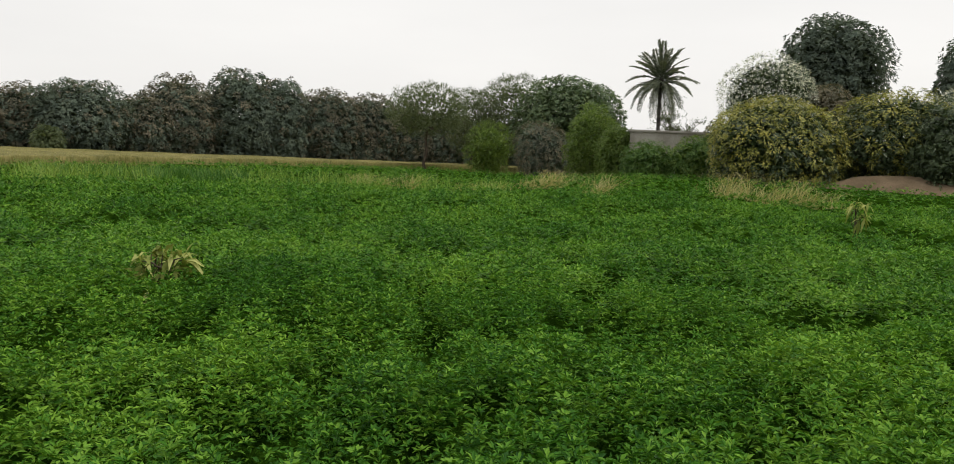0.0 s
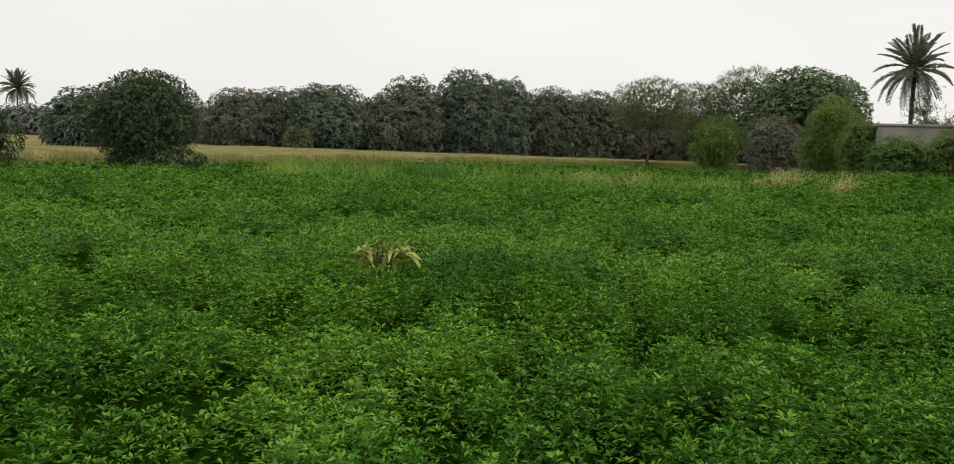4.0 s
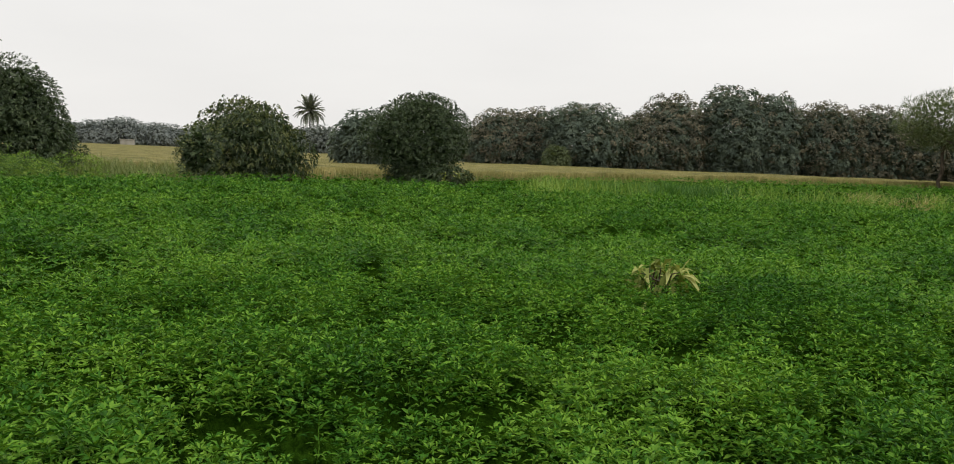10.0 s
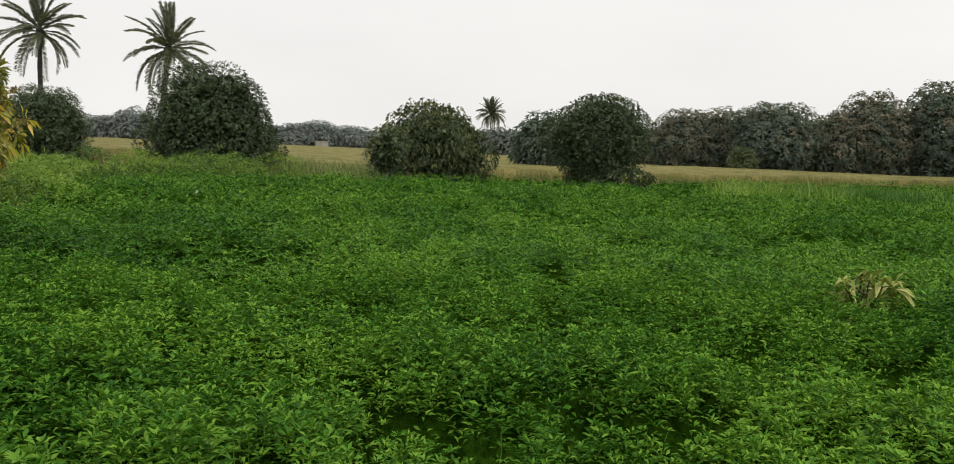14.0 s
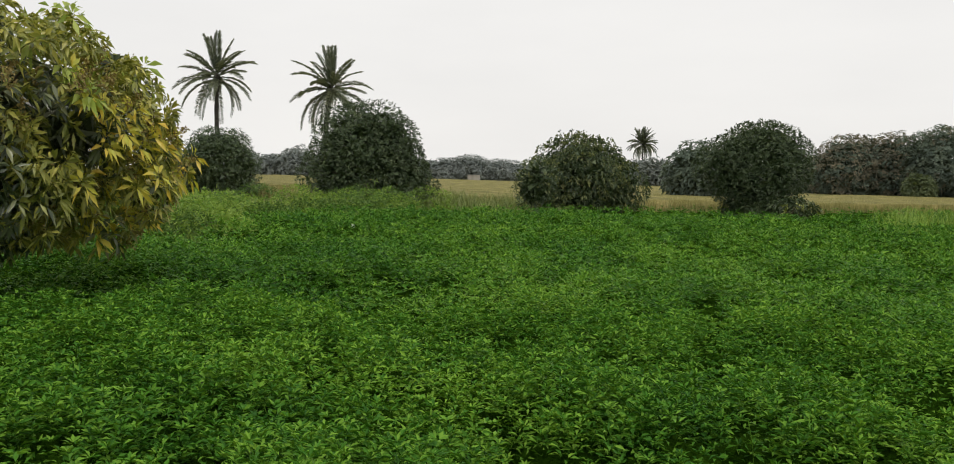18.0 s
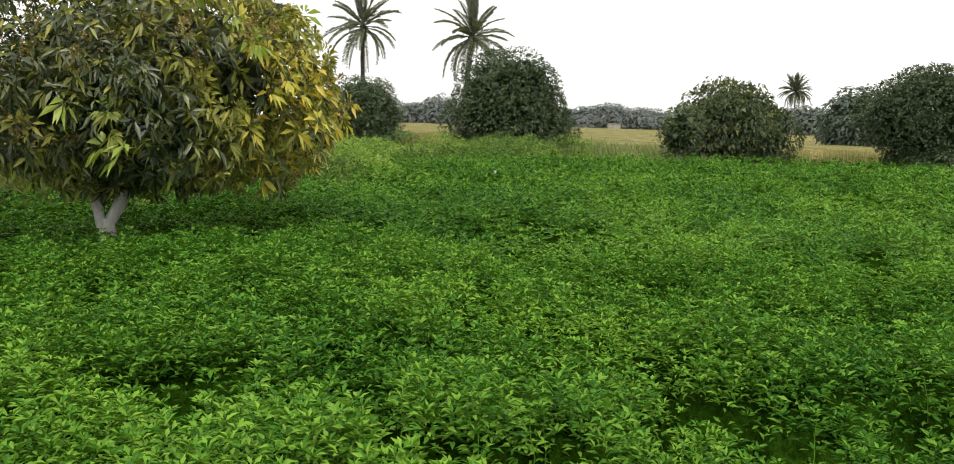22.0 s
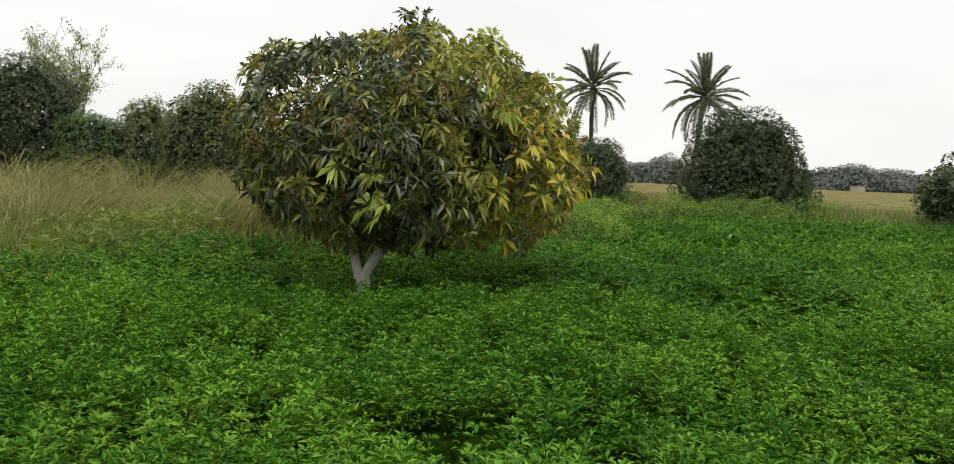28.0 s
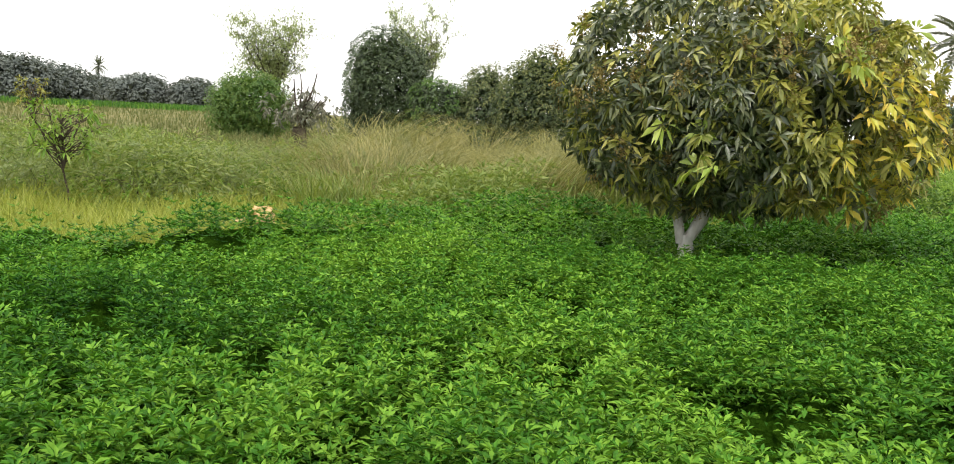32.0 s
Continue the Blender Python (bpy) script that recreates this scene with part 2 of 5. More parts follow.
M_STRAW = leaf_material("bleached_straw", [(0.1, (0.22, 0.205, 0.08)), (0.5, (0.40, 0.355, 0.17)), (0.95, (0.58, 0.53, 0.32))], 0.7, 0.3, 0.8, 0.3, 0.15)
M_MARGIN = leaf_material("light_weed_leaf", [(0.1, (0.09, 0.18, 0.028)), (0.5, (0.175, 0.285, 0.05)), (0.95, (0.31, 0.40, 0.11))], 0.6, 0.3, 1.0, 0.4, 0.15)
M_GRASS = leaf_material("green_tall_grass", [(0.1, (0.08, 0.14, 0.025)), (0.5, (0.17, 0.23, 0.05)), (0.95, (0.33, 0.35, 0.12))], 0.5, 0.3, 2.0, 0.4, 0.3)
M_REED = leaf_material("grey_green_reed", [(0.1, (0.095, 0.135, 0.045)), (0.5, (0.175, 0.22, 0.085)), (0.95, (0.30, 0.33, 0.15))], 0.6, 0.3, 1.6, 0.45, 0.2)
M_WEED = leaf_material("broad_weed_leaf", [(0.1, (0.045, 0.10, 0.022)), (0.5, (0.09, 0.17, 0.04)), (0.95, (0.18, 0.25, 0.07))], 0.55, 0.28, 2.0, 0.35, 0.25)
M_WILT = leaf_material("wilted_pale_leaf", [(0.1, (0.11, 0.14, 0.03)), (0.5, (0.24, 0.28, 0.07)), (0.95, (0.45, 0.46, 0.18))], 0.75, 0.25, 0.3, 0.2, 0.12)
M_BROWN = leaf_material("withered_brown_leaf", [(0.1, (0.09, 0.10, 0.072)), (0.5, (0.18, 0.185, 0.145)), (0.95, (0.36, 0.35, 0.28))], 0.7, 0.1, 0.4, 0.3, 0.3)
M_WALL = solid_material("weathered_plaster", [(0.3, (0.25, 0.235, 0.20)), (0.6, (0.38, 0.36, 0.32)), (0.85, (0.47, 0.45, 0.41))], 0.8, 0.9, 0.3, (1, 1, 0.5), 18.0, 0.01)
M_WHITE = solid_material("white_paint", [(0.2, (0.62, 0.62, 0.58)), (0.8, (0.82, 0.82, 0.79))], 8.0, 0.7, 0.2)
M_HUSK = solid_material("orange_husk", [(0.2, (0.42, 0.24, 0.10)), (0.6, (0.66, 0.44, 0.22)), (0.85, (0.78, 0.60, 0.38))], 14.0, 0.8, 0.5)


# ---- the lie of the land ----
def bearing_of(x, y):
    return np.degrees(np.arctan2(-np.asarray(x, float), np.asarray(y, float)))


def smooth(a, b, v):
    u = np.clip((np.asarray(v, float) - a) / (b - a), 0, 1)
    return u * u * (3 - 2 * u)


def wave(x, y, s, seed=0.0):
    """Cheap smooth unevenness, about -1 to 1, over s metres."""
    x, y = np.asarray(x, float) / s, np.asarray(y, float) / s
    return (np.sin(x * 1.7 + 1.3 * np.sin(y * 1.1 + seed) + seed) * np.cos(y * 1.9 + 1.1 * np.sin(x * 0.9 + 2 * seed))
            + 0.5 * np.sin(x * 3.7 + y * 2.3 + seed * 3) * np.cos(y * 4.1 - x * 1.7 + seed))  / 1.4


LATTICE = np.random.default_rng(21).random((128, 128))


def patchy(x, y, s, seed=0):
    """Random lattice noise from 0 to 1, features about s metres wide."""
    x, y = np.asarray(x, float) / s + 17.3 * seed, np.asarray(y, float) / s + 9.1 * seed
    i, j = np.floor(x).astype(int), np.floor(y).astype(int)
    u, v = x - i, y - j
    u, v = u * u * (3 - 2 * u), v * v * (3 - 2 * v)
    a, b = LATTICE[i % 128, j % 128], LATTICE[(i + 1) % 128, j % 128]
    c, d = LATTICE[i % 128, (j + 1) % 128], LATTICE[(i + 1) % 128, (j + 1) % 128]
    return (a * (1 - u) + b * u) * (1 - v) + (c * (1 - u) + d * u) * v


def domes(x, y, s, seed=0):
    """Rounded plant tops about s metres apart: 1 over a plant's middle, falling to 0 and less between plants."""
    x, y = np.asarray(x, float) / s + 7.7 * seed, np.asarray(y, float) / s + 3.3 * seed
    i, j = np.floor(x).astype(int), np.floor(y).astype(int)
    best = np.full(np.shape(x), 9.0)
    for di in (-1, 0, 1):
        for dj in (-1, 0, 1):
            a, b = i + di, j + dj
            px = a + 0.15 + 0.7 * LATTICE[(a + 5) % 128, (b + 11 * seed) % 128]
            py = b + 0.15 + 0.7 * LATTICE[(b + 31) % 128, (a + 7 * seed) % 128]
            best = np.minimum(best, (x - px) ** 2 + (y - py) ** 2)
    return 1 - best / 0.5


def land(x, y):
    """Height of the soil: flat field, a low rise towards the farmyard and towards the far south-west fields."""
    r, b = np.hypot(x, y), bearing_of(x, y)
    b = np.where(b < -120, b + 360, b)
    z = 0.55 * smooth(15, 45, r) * (1 - smooth(-12, -2, b)) * smooth(-70, -45, b)
    z = z + np.clip(r - 30, 0, 200) * 0.0118 * smooth(98, 116, b) * (1 - smooth(170, 200, b))
    return z + 0.03 * wave(x, y, 6.0, 2.0) * smooth(3, 9, r)


def spot(bearing, dist, up=0.0):
    """A place by bearing (degrees, anticlockwise from north) and distance from the field's edge mark."""
    x, y = -math.sin(radians(bearing)) * dist, math.cos(radians(bearing)) * dist
    return Vector((x, y, float(land(x, y)) + up))


# ---- mesh tools ----
def mesh_of(name, verts, loops, counts, mats, index=None, flat=False):
    verts = np.asarray(verts, np.float32)
    loops = np.asarray(loops, np.int32).ravel()
    counts = np.asarray(counts, np.int32)
    me = bpy.data.meshes.new(name)
    me.vertices.add(len(verts))
    me.vertices.foreach_set("co", verts.ravel())
    me.loops.add(len(loops))
    me.loops.foreach_set("vertex_index", loops)
    me.polygons.add(len(counts))
    starts = np.concatenate([[0], np.cumsum(counts)[:-1]]).astype(np.int32)
    me.polygons.foreach_set("loop_start", starts)
    me.polygons.foreach_set("use_smooth", np.full(len(counts), not flat))
    for m in (mats if isinstance(mats, (list, tuple)) else [mats]):
        me.materials.append(m)
    if index is not None:
        me.polygons.foreach_set("material_index", np.asarray(index, np.int32))
    me.update(calc_edges=True)
    return me


def child(name, me, parent, label="", place=None):
    ob = new(name, me)
    ob.parent = parent
    if place is not None:
        ob.matrix_basis = place
    return tagged(ob, label) if label else ob


def thing(name, place, label, category, group=""):
    ob = new(name)
    ob.empty_display_size = 0.3
    ob.matrix_basis = Matrix.Translation(place)
    return tagged(ob, label, category, group)


def unit(v):
    return v / np.maximum(np.linalg.norm(v, axis=-1, keepdims=True), 1e-9)


def leaves(base, way, length, width, droop=0.35, fold=0.25, four=False, face=None, tri=False):
    """Folded, drooping leaf blades. Returns verts and triangles."""
    n = len(base)
    way = unit(way)
    side = unit(np.cross(way, np.array([0, 0, 1.0]) + 0.25 * rng.normal(size=(n, 3))))
    if face is not None:
        side = unit(np.cross(way, face) + 0.2 * rng.normal(size=(n, 3)))
    nrm = np.cross(side, way)
    length, width = np.broadcast_to(length, n)[:, None], np.broadcast_to(width, n)[:, None]
    tip = base + way * length - np.array([0, 0, 1.0]) * length * droop
    if tri:
        root = base - way * length * 0.1
        bulge = side * width * 0.55
        v = np.stack([root - bulge, root + bulge, tip], 1)
        return v.reshape(-1, 3), np.arange(3 * n).reshape(-1, 3)
    if not four:
        mid = base + way * length * 0.45 + nrm * length * 0.06
        v = np.stack([base, mid + side * width / 2 + nrm * width * fold, tip, mid - side * width / 2 + nrm * width * fold], 1)
        t = np.array([[0, 1, 2], [0, 2, 3]])
        k = 4
    else:
        mid = base + way * length * 0.5 - np.array([0, 0, 1.0]) * length * droop * 0.22
        up = nrm * width * fold
        v = np.stack([base, mid + side * width / 2 + up, tip, mid - side * width / 2 + up, mid], 1)
        t = np.array([[0, 1, 4], [0, 4, 3], [4, 1, 2], [4, 2, 3]])
        k = 5
    tris = (np.arange(n) * k)[:, None, None] + t[None]
    return v.reshape(-1, 3), tris.reshape(-1, 3)


def join(parts):
    """Join (verts, triangles) pairs."""
    vs, ts, off = [], [], 0
    for v, t in parts:
        vs.append(v)
        ts.append(t + off)
        off += len(v)
    return np.concatenate(vs), np.concatenate(ts)


def tri_mesh(name, v, t, mats, index=None):
    return mesh_of(name, v, t, np.full(len(t), 3), mats, index)


def tube(points, radii, seg=9, rough=0.08):
    """A tapered limb along points: verts and quads."""
    points = np.asarray(points, float)
    n = len(points)
    d = unit(np.gradient(points, axis=0))
    ref = np.array([0.31, 0.93, 0.2])
    a = unit(np.cross(d, ref))
    b = np.cross(d, a)
    ang = np.linspace(0, 2 * np.pi, seg, endpoint=False)
    rad = np.asarray(radii)[:, None] * (1 + rough * rng.normal(size=(n, seg)))
    v = points[:, None] + (a[:, None] * np.cos(ang)[None, :, None] + b[:, None] * np.sin(ang)[None, :, None]) * rad[..., None]
    q = []
    for i in range(n - 1):
        for j in range(seg):
            k = (j + 1) % seg
            q.append((i * seg + j, i * seg + k, (i + 1) * seg + k, (i + 1) * seg + j))
    return v.reshape(-1, 3), np.array(q)


def tube_mesh(name, runs, mat, seg=9):
    vs, qs, off = [], [], 0
    for pts, rad in runs:
        v, q = tube(pts, rad, seg)
        vs.append(v)
        qs.append(q + off)
        off += len(v)
    q = np.concatenate(qs)
    return mesh_of(name, np.concatenate(vs), q, np.full(len(q), 4), mat)


def bend(a, b, sag=0.0, n=6, wob=0.04):
    a, b = np.asarray(a, float), np.asarray(b, float)
    u = np.linspace(0, 1, n)[:, None]
    p = a + (b - a) * u
    p[:, 2] += np.sin(u[:, 0] * np.pi) * sag
    p[1:-1] += rng.normal(size=(n - 2, 3)) * wob * np.linalg.norm(b - a)
    return p


def rosettes(p, w, each, length, width, droop=0.4, four=False, open_up=0.9, hug=0.0, tri=False):
    """Whorls of leaves at twig tips."""
    n = len(p)
    k = np.repeat(np.arange(n), each)
    ww = w[k] + np.array([0, 0, 0.25])
    d = unit(ww * 0.45 + open_up * unit(rng.normal(size=(len(k), 3))))
    face = None
    if hug > 0:
        face = unit(w[k] + 0.35 * rng.normal(size=(len(k), 3)))
        flat = d - face * (d * face).sum(1, keepdims=True)
        d = unit(d * (1 - hug) + unit(flat) * hug + face * 0.22)
    s = rng.uniform(0.65, 1.2, len(k))
    return leaves(p[k] + d * length * 0.08, d, length * s, width * s, droop * rng.uniform(0.4, 1.6, len(k))[:, None], 0.2, four, face, tri)


# ---- ground: one sheet to the horizon ----
def polar_sheet(name, bearings, radii, height, mats, index=None):
    b, r = np.meshgrid(np.radians(bearings), radii, indexing="ij")
    x, y = -np.sin(b) * r, np.cos(b) * r
    z = height(x, y)
    nb, nr = b.shape
    k = np.arange(nb * nr).reshape(nb, nr)
    q = np.stack([k[:-1, :-1], k[1:, :-1], k[1:, 1:], k[:-1, 1:]], -1).reshape(-1, 4)
    return np.stack([x, y, z], -1).reshape(-1, 3), q[:, ::-1]


v, q = polar_sheet("ground", np.linspace(-180, 180, 181), np.concatenate([[0.0005, 0.5], np.geomspace(1.0, 4000, 90)]), lambda x, y: land(x, y) - 0.0, None)
ground = new("ground", mesh_of("ground", v, q, np.full(len(q), 4), M_FAR))
tagged(ground, "flat farmland soil with dry pale stubble", "ground", kind="structure")

EDGE_B = [-180, -120, -60, -35, -25, -12, -4, 4, 12, 20, 26, 36, 42, 48, 55, 62, 67, 70, 72, 80, 96, 104, 116, 129, 150, 180]
EDGE_R = [9, 9, 25, 40, 44, 55, 70, 86, 73, 60, 49, 40, 39, 33, 32, 27, 24, 20, 15.5, 14, 12.2, 10.2, 8.8, 9.4, 9.6, 9]


def crop_edge(b):
    return np.interp(b, EDGE_B, EDGE_R)


def hollows(x, y):
    """0 in the open hollows of the crop, 1 over its closed carpet."""
    return smooth(0.20, 0.52, 0.7 * patchy(x, y, 1.5, 1) + 0.3 * patchy(x, y, 0.6, 6))


def plants(x, y):
    """1 over the flat tops of single plants, 0 in the steep gaps between them; further out they close into larger clumps."""
    far = smooth(8, 18, np.hypot(x, y))
    return smooth(0.15, 0.7, domes(x, y, 0.46, 1)) * (1 - 0.7 * far) + 0.7 * far * smooth(0.1, 0.65, domes(x, y, 0.95, 4))


def crop_height(x, y):
    """Tops of the crop: plants with steep sides, taller swells and open hollows between them."""
    r = np.hypot(x, y)
    under = 1 - 0.5 * np.exp(-((x + 8.9) ** 2 + (y - 0.7) ** 2) / 1.6)
    h = 0.02 + 0.17 * hollows(x, y) + 0.20 * plants(x, y) + 0.17 * np.maximum(domes(x, y, 1.5, 2), -0.5) + 0.10 * (patchy(x, y, 3.4, 8) - 0.4)
    return under * (1 - 0.18 * smooth(12, 32, r)) * h + 0.05 * patchy(x, y, 0.17, 3) + 0.03 * wave(x, y, 5.0, 5.0)


# ---- the alfalfa crop: stems with three-part leaves over a closed floor coloured as shade ----
def shoots(x, y, scale, whorls, leaflets, tri=False):
    """Shoots of alfalfa: a star of leaflets at the tip, looser whorls under it."""
    n = len(x)
    top = np.maximum(crop_height(x, y), 0.08) + rng.normal(size=n) * 0.035 * np.minimum(scale, 1.6) + 0.09 * (rng.random(n) > 0.93)
    tip = np.stack([x, y, land(x, y) + top], -1)
    lean = rng.normal(size=(n, 3)) * np.array([0.16, 0.16, 0])
    out = []
    for k in range(whorls):
        drop = (0.0, 0.05, 0.10, 0.15)[k] * scale * rng.uniform(0.7, 1.3, n)
        c = tip - np.array([0, 0, 1.0]) * drop[:, None] - lean * drop[:, None]
        turn = rng.uniform(0, 2 * np.pi, n)
        count = leaflets if k == 0 else max(3, leaflets - 2)
        for j in range(count):
            t = turn + j * 2 * np.pi / count + rng.normal(size=n) * 0.25
            rise = rng.uniform(0.25, 1.1, n) if k == 0 else rng.uniform(-0.1, 0.6, n)
            w = np.stack([np.cos(t), np.sin(t), rise], -1) + lean
            s = scale * rng.uniform(0.75, 1.25, n) * (1.0 if k == 0 else 1.15)
            base = c + unit(w) * (0.006 if k == 0 else 0.022) * scale[:, None]
            face = np.array([0, 0, 1.0]) - 0.35 * unit(w) + 0.3 * rng.normal(size=(n, 3))
            out.append(leaves(base, w, 0.040 * s, 0.0135 * s, 0.10, 0.16, face=face, tri=tri))
    return join(out)


def scatter(count, r0, r1, power, b0=-38.0, b1=136.0):
    """Places with density falling as r to the given power, inside the crop and gathered on its plants."""
    e = power + 2
    r = (rng.random(count) * (r1 ** e - r0 ** e) + r0 ** e) ** (1 / e)
    b = rng.uniform(b0, b1, count)
    x, y = -np.sin(np.radians(b)) * r, np.cos(np.radians(b)) * r
    share = (0.16 - 0.12 * smooth(5, 9, r) + 1.0 * plants(x, y)) * (0.5 - 0.2 * smooth(5, 9, r) + 0.6 * hollows(x, y)) * np.clip(0.7 + 0.6 * domes(x, y, 1.5, 2), 0.45, 1)
    keep = (r < crop_edge(np.where(b > 180, b - 360, b)) - rng.uniform(0, 0.6, count)) & (rng.random(count) < share)
    return x[keep], y[keep], r[keep]


pieces = []
x, y, r = scatter(25000, 2.5, 7.5, -0.6)
pieces.append(shoots(x, y, np.ones(len(r)), 3, 7))
x, y, r = scatter(58000, 7.5, 14.0, -1.0)
pieces.append(shoots(x, y, 1.2 * (r / 7.5) ** 0.5, 2, 6, True))
x, y, r = scatter(72000, 14.0, 30.0, -1.3)
pieces.append(shoots(x, y, 1.75 * (r / 14.0) ** 0.65, 1, 6, True))
x, y, r = scatter(56000, 30.0, 86.0, -1.6)
pieces.append(shoots(x, y, np.minimum(2.6 * (r / 30.0) ** 0.6, 4.4), 1, 5, True))
x, y, r = scatter(3600, 0.25, 2.5, 0.0, -180.0, 180.0)
pieces.append(shoots(x, y, np.full(len(r), 1.2), 2, 5, True))
x, y, r = scatter(7000, 2.4, 8.8, -0.6, 136.0, 322.0)
pieces.append(shoots(x, y, np.full(len(r), 1.5), 2, 4, True))
v1, t1 = join(pieces)
# floor sheet under the shoots, its dark colour painted as the shade in gaps
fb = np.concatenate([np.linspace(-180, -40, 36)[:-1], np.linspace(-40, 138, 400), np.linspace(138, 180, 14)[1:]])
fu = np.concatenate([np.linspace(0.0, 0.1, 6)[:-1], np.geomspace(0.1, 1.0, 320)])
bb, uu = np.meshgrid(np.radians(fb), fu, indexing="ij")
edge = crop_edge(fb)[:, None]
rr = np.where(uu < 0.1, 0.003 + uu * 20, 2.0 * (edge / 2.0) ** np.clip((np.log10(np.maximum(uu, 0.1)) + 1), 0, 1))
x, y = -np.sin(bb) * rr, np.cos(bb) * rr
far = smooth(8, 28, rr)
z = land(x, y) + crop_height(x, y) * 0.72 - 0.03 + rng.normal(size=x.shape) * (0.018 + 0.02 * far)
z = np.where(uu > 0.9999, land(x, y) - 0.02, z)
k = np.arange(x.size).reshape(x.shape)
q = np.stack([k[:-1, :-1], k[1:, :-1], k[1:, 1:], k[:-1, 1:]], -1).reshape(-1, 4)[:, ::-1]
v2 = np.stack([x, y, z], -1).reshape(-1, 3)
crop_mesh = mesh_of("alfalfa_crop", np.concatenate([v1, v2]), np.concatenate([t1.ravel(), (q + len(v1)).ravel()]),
                    np.concatenate([np.full(len(t1), 3), np.full(len(q), 4)]), [M_CROP, M_CROP_SHADE],
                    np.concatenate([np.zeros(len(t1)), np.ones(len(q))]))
alfalfa = tagged(new("alfalfa_crop", crop_mesh), "dense knee-high green alfalfa covering the field", "crop", kind="stuff")


# single shoots that stand clear of the carpet
def shoot_mesh():
    h = 0.34
    stem_v, stem_q = tube(bend((0, 0, -h), (0.02 * rng.normal(), 0.02 * rng.normal(), 0.0), 0, 5, 0.02), np.linspace(0.0032, 0.0016, 5), 5, 0)
    out = []
    for i, z in enumerate((0.0, -0.035, -0.07, -0.11, -0.15, -0.19)):
        for side in range(3 if i == 0 else 2):
            a = i * 2.4 + side * 2 * math.pi / (3 if i == 0 else 2) + rng.normal() * 0.2
            stalk = np.array([math.cos(a), math.sin(a), 0.7 - 0.1 * i])
            foot = np.array([0, 0, z]) + stalk * (0.008 + 0.006 * min(i, 3))
            turn = a + np.array([-0.85, 0.0, 0.85])
            way = np.stack([np.cos(turn), np.sin(turn), np.full(3, 0.55 - 0.12 * i)], -1) + 0.1 * rng.normal(size=(3, 3))
            ln = rng.uniform(0.032, 0.044, 3)
            out.append(leaves(np.repeat(foot[None], 3, 0), way, ln, ln * 0.42, 0.12, 0.14, True, face=np.array([0, 0, 1.0]) - 0.3 * unit(way)))
    v, t = join(out)
    return mesh_of("alfalfa_shoot", np.concatenate([stem_v, v]), np.concatenate([stem_q.ravel(), (t + len(stem_v)).ravel()]),
                   np.concatenate([np.full(len(stem_q), 4), np.full(len(t), 3)]), M_CROP)


SHOOTS = [shoot_mesh() for i in range(10)]
x, y, r = scatter(2600, 2.9, 5.6, -0.8)
for i in range(min(300, len(x))):
    z = float(land(x[i], y[i]) + max(crop_height(x[i], y[i]), 0.2)) + rng.uniform(0.03, 0.09)
    child("alfalfa_shoot", SHOOTS[i % 10], alfalfa, place=Matrix.Translation((x[i], y[i], z)) @ pose(0, 0, 0, rng.normal() * 9, rng.normal() * 9, rng.uniform(0, 360)) @ Matrix.Scale(rng.uniform(0.85, 1.2), 4))


# ---- upright stalks and grasses ----
def blades(foot, height, width, lean, bow, segs=3, drift=None):
    """Grass blades that rise and arch over: verts and triangles."""
    n = len(foot)
    a = rng.uniform(0, 2 * np.pi, n)
    out = np.stack([np.cos(a), np.sin(a), 0 * a], -1) * (np.broadcast_to(lean, n))[:, None] * rng.uniform(0.3, 1.3, n)[:, None]
    if drift is not None:
        out = out + drift
    side = unit(np.stack([-np.sin(a), np.cos(a), 0 * a], -1) + 0.4 * rng.normal(size=(n, 3)) * np.array([1, 1, 0]))
    h = np.broadcast_to(height, n)[:, None]
    w = np.broadcast_to(width, n)[:, None]
    rows = []
    for i in range(segs + 1):
        u = i / segs
        c = foot + out * h * u ** 1.6 + np.array([0, 0, 1.0]) * h * (u - bow * u ** 3)
        ww = w * (1 - 0.85 * u) / 2
        rows += [c - side * ww, c + side * ww]
    v = np.stack(rows, 1)
    t = []
    for i in range(segs):
        t += [[2 * i, 2 * i + 1, 2 * i + 3], [2 * i, 2 * i + 3, 2 * i + 2]]
    k = 2 * (segs + 1)
    return v.reshape(-1, 3), ((np.arange(n) * k)[:, None, None] + np.array(t)[None]).reshape(-1, 3)


def feet(bearing, r):
    x, y = -np.sin(np.radians(bearing)) * r, np.cos(np.radians(bearing)) * r
    return np.stack([x, y, land(x, y)], -1)


# ripening wheat between the alfalfa and the groves
WB = [-5, 4, 12, 20, 26, 36, 42, 48, 55, 62, 70, 80]
W0 = [92, 89, 76, 63, 52, 44, 42, 41, 40, 42, 52, 60]
W1 = [112, 116, 112, 104, 96, 104, 150, 200, 215, 215, 205, 200]
n = 68000
b = rng.uniform(-5, 80, n)
w0, w1 = np.interp(b, WB, W0), np.interp(b, WB, W1)
r = w0 + (w1 - w0) * rng.random(n) ** 2.2
foot = feet(b, r)
hh = 0.80 + 0.10 * wave(foot[:, 0], foot[:, 1], 7.0, 1.0) + rng.uniform(-0.12, 0.12, n)
v1, t1 = blades(foot, hh, 0.042 * (r / 50) ** 0.6, 0.3, 0.12, 1)
fb = np.linspace(-5, 80, 240)
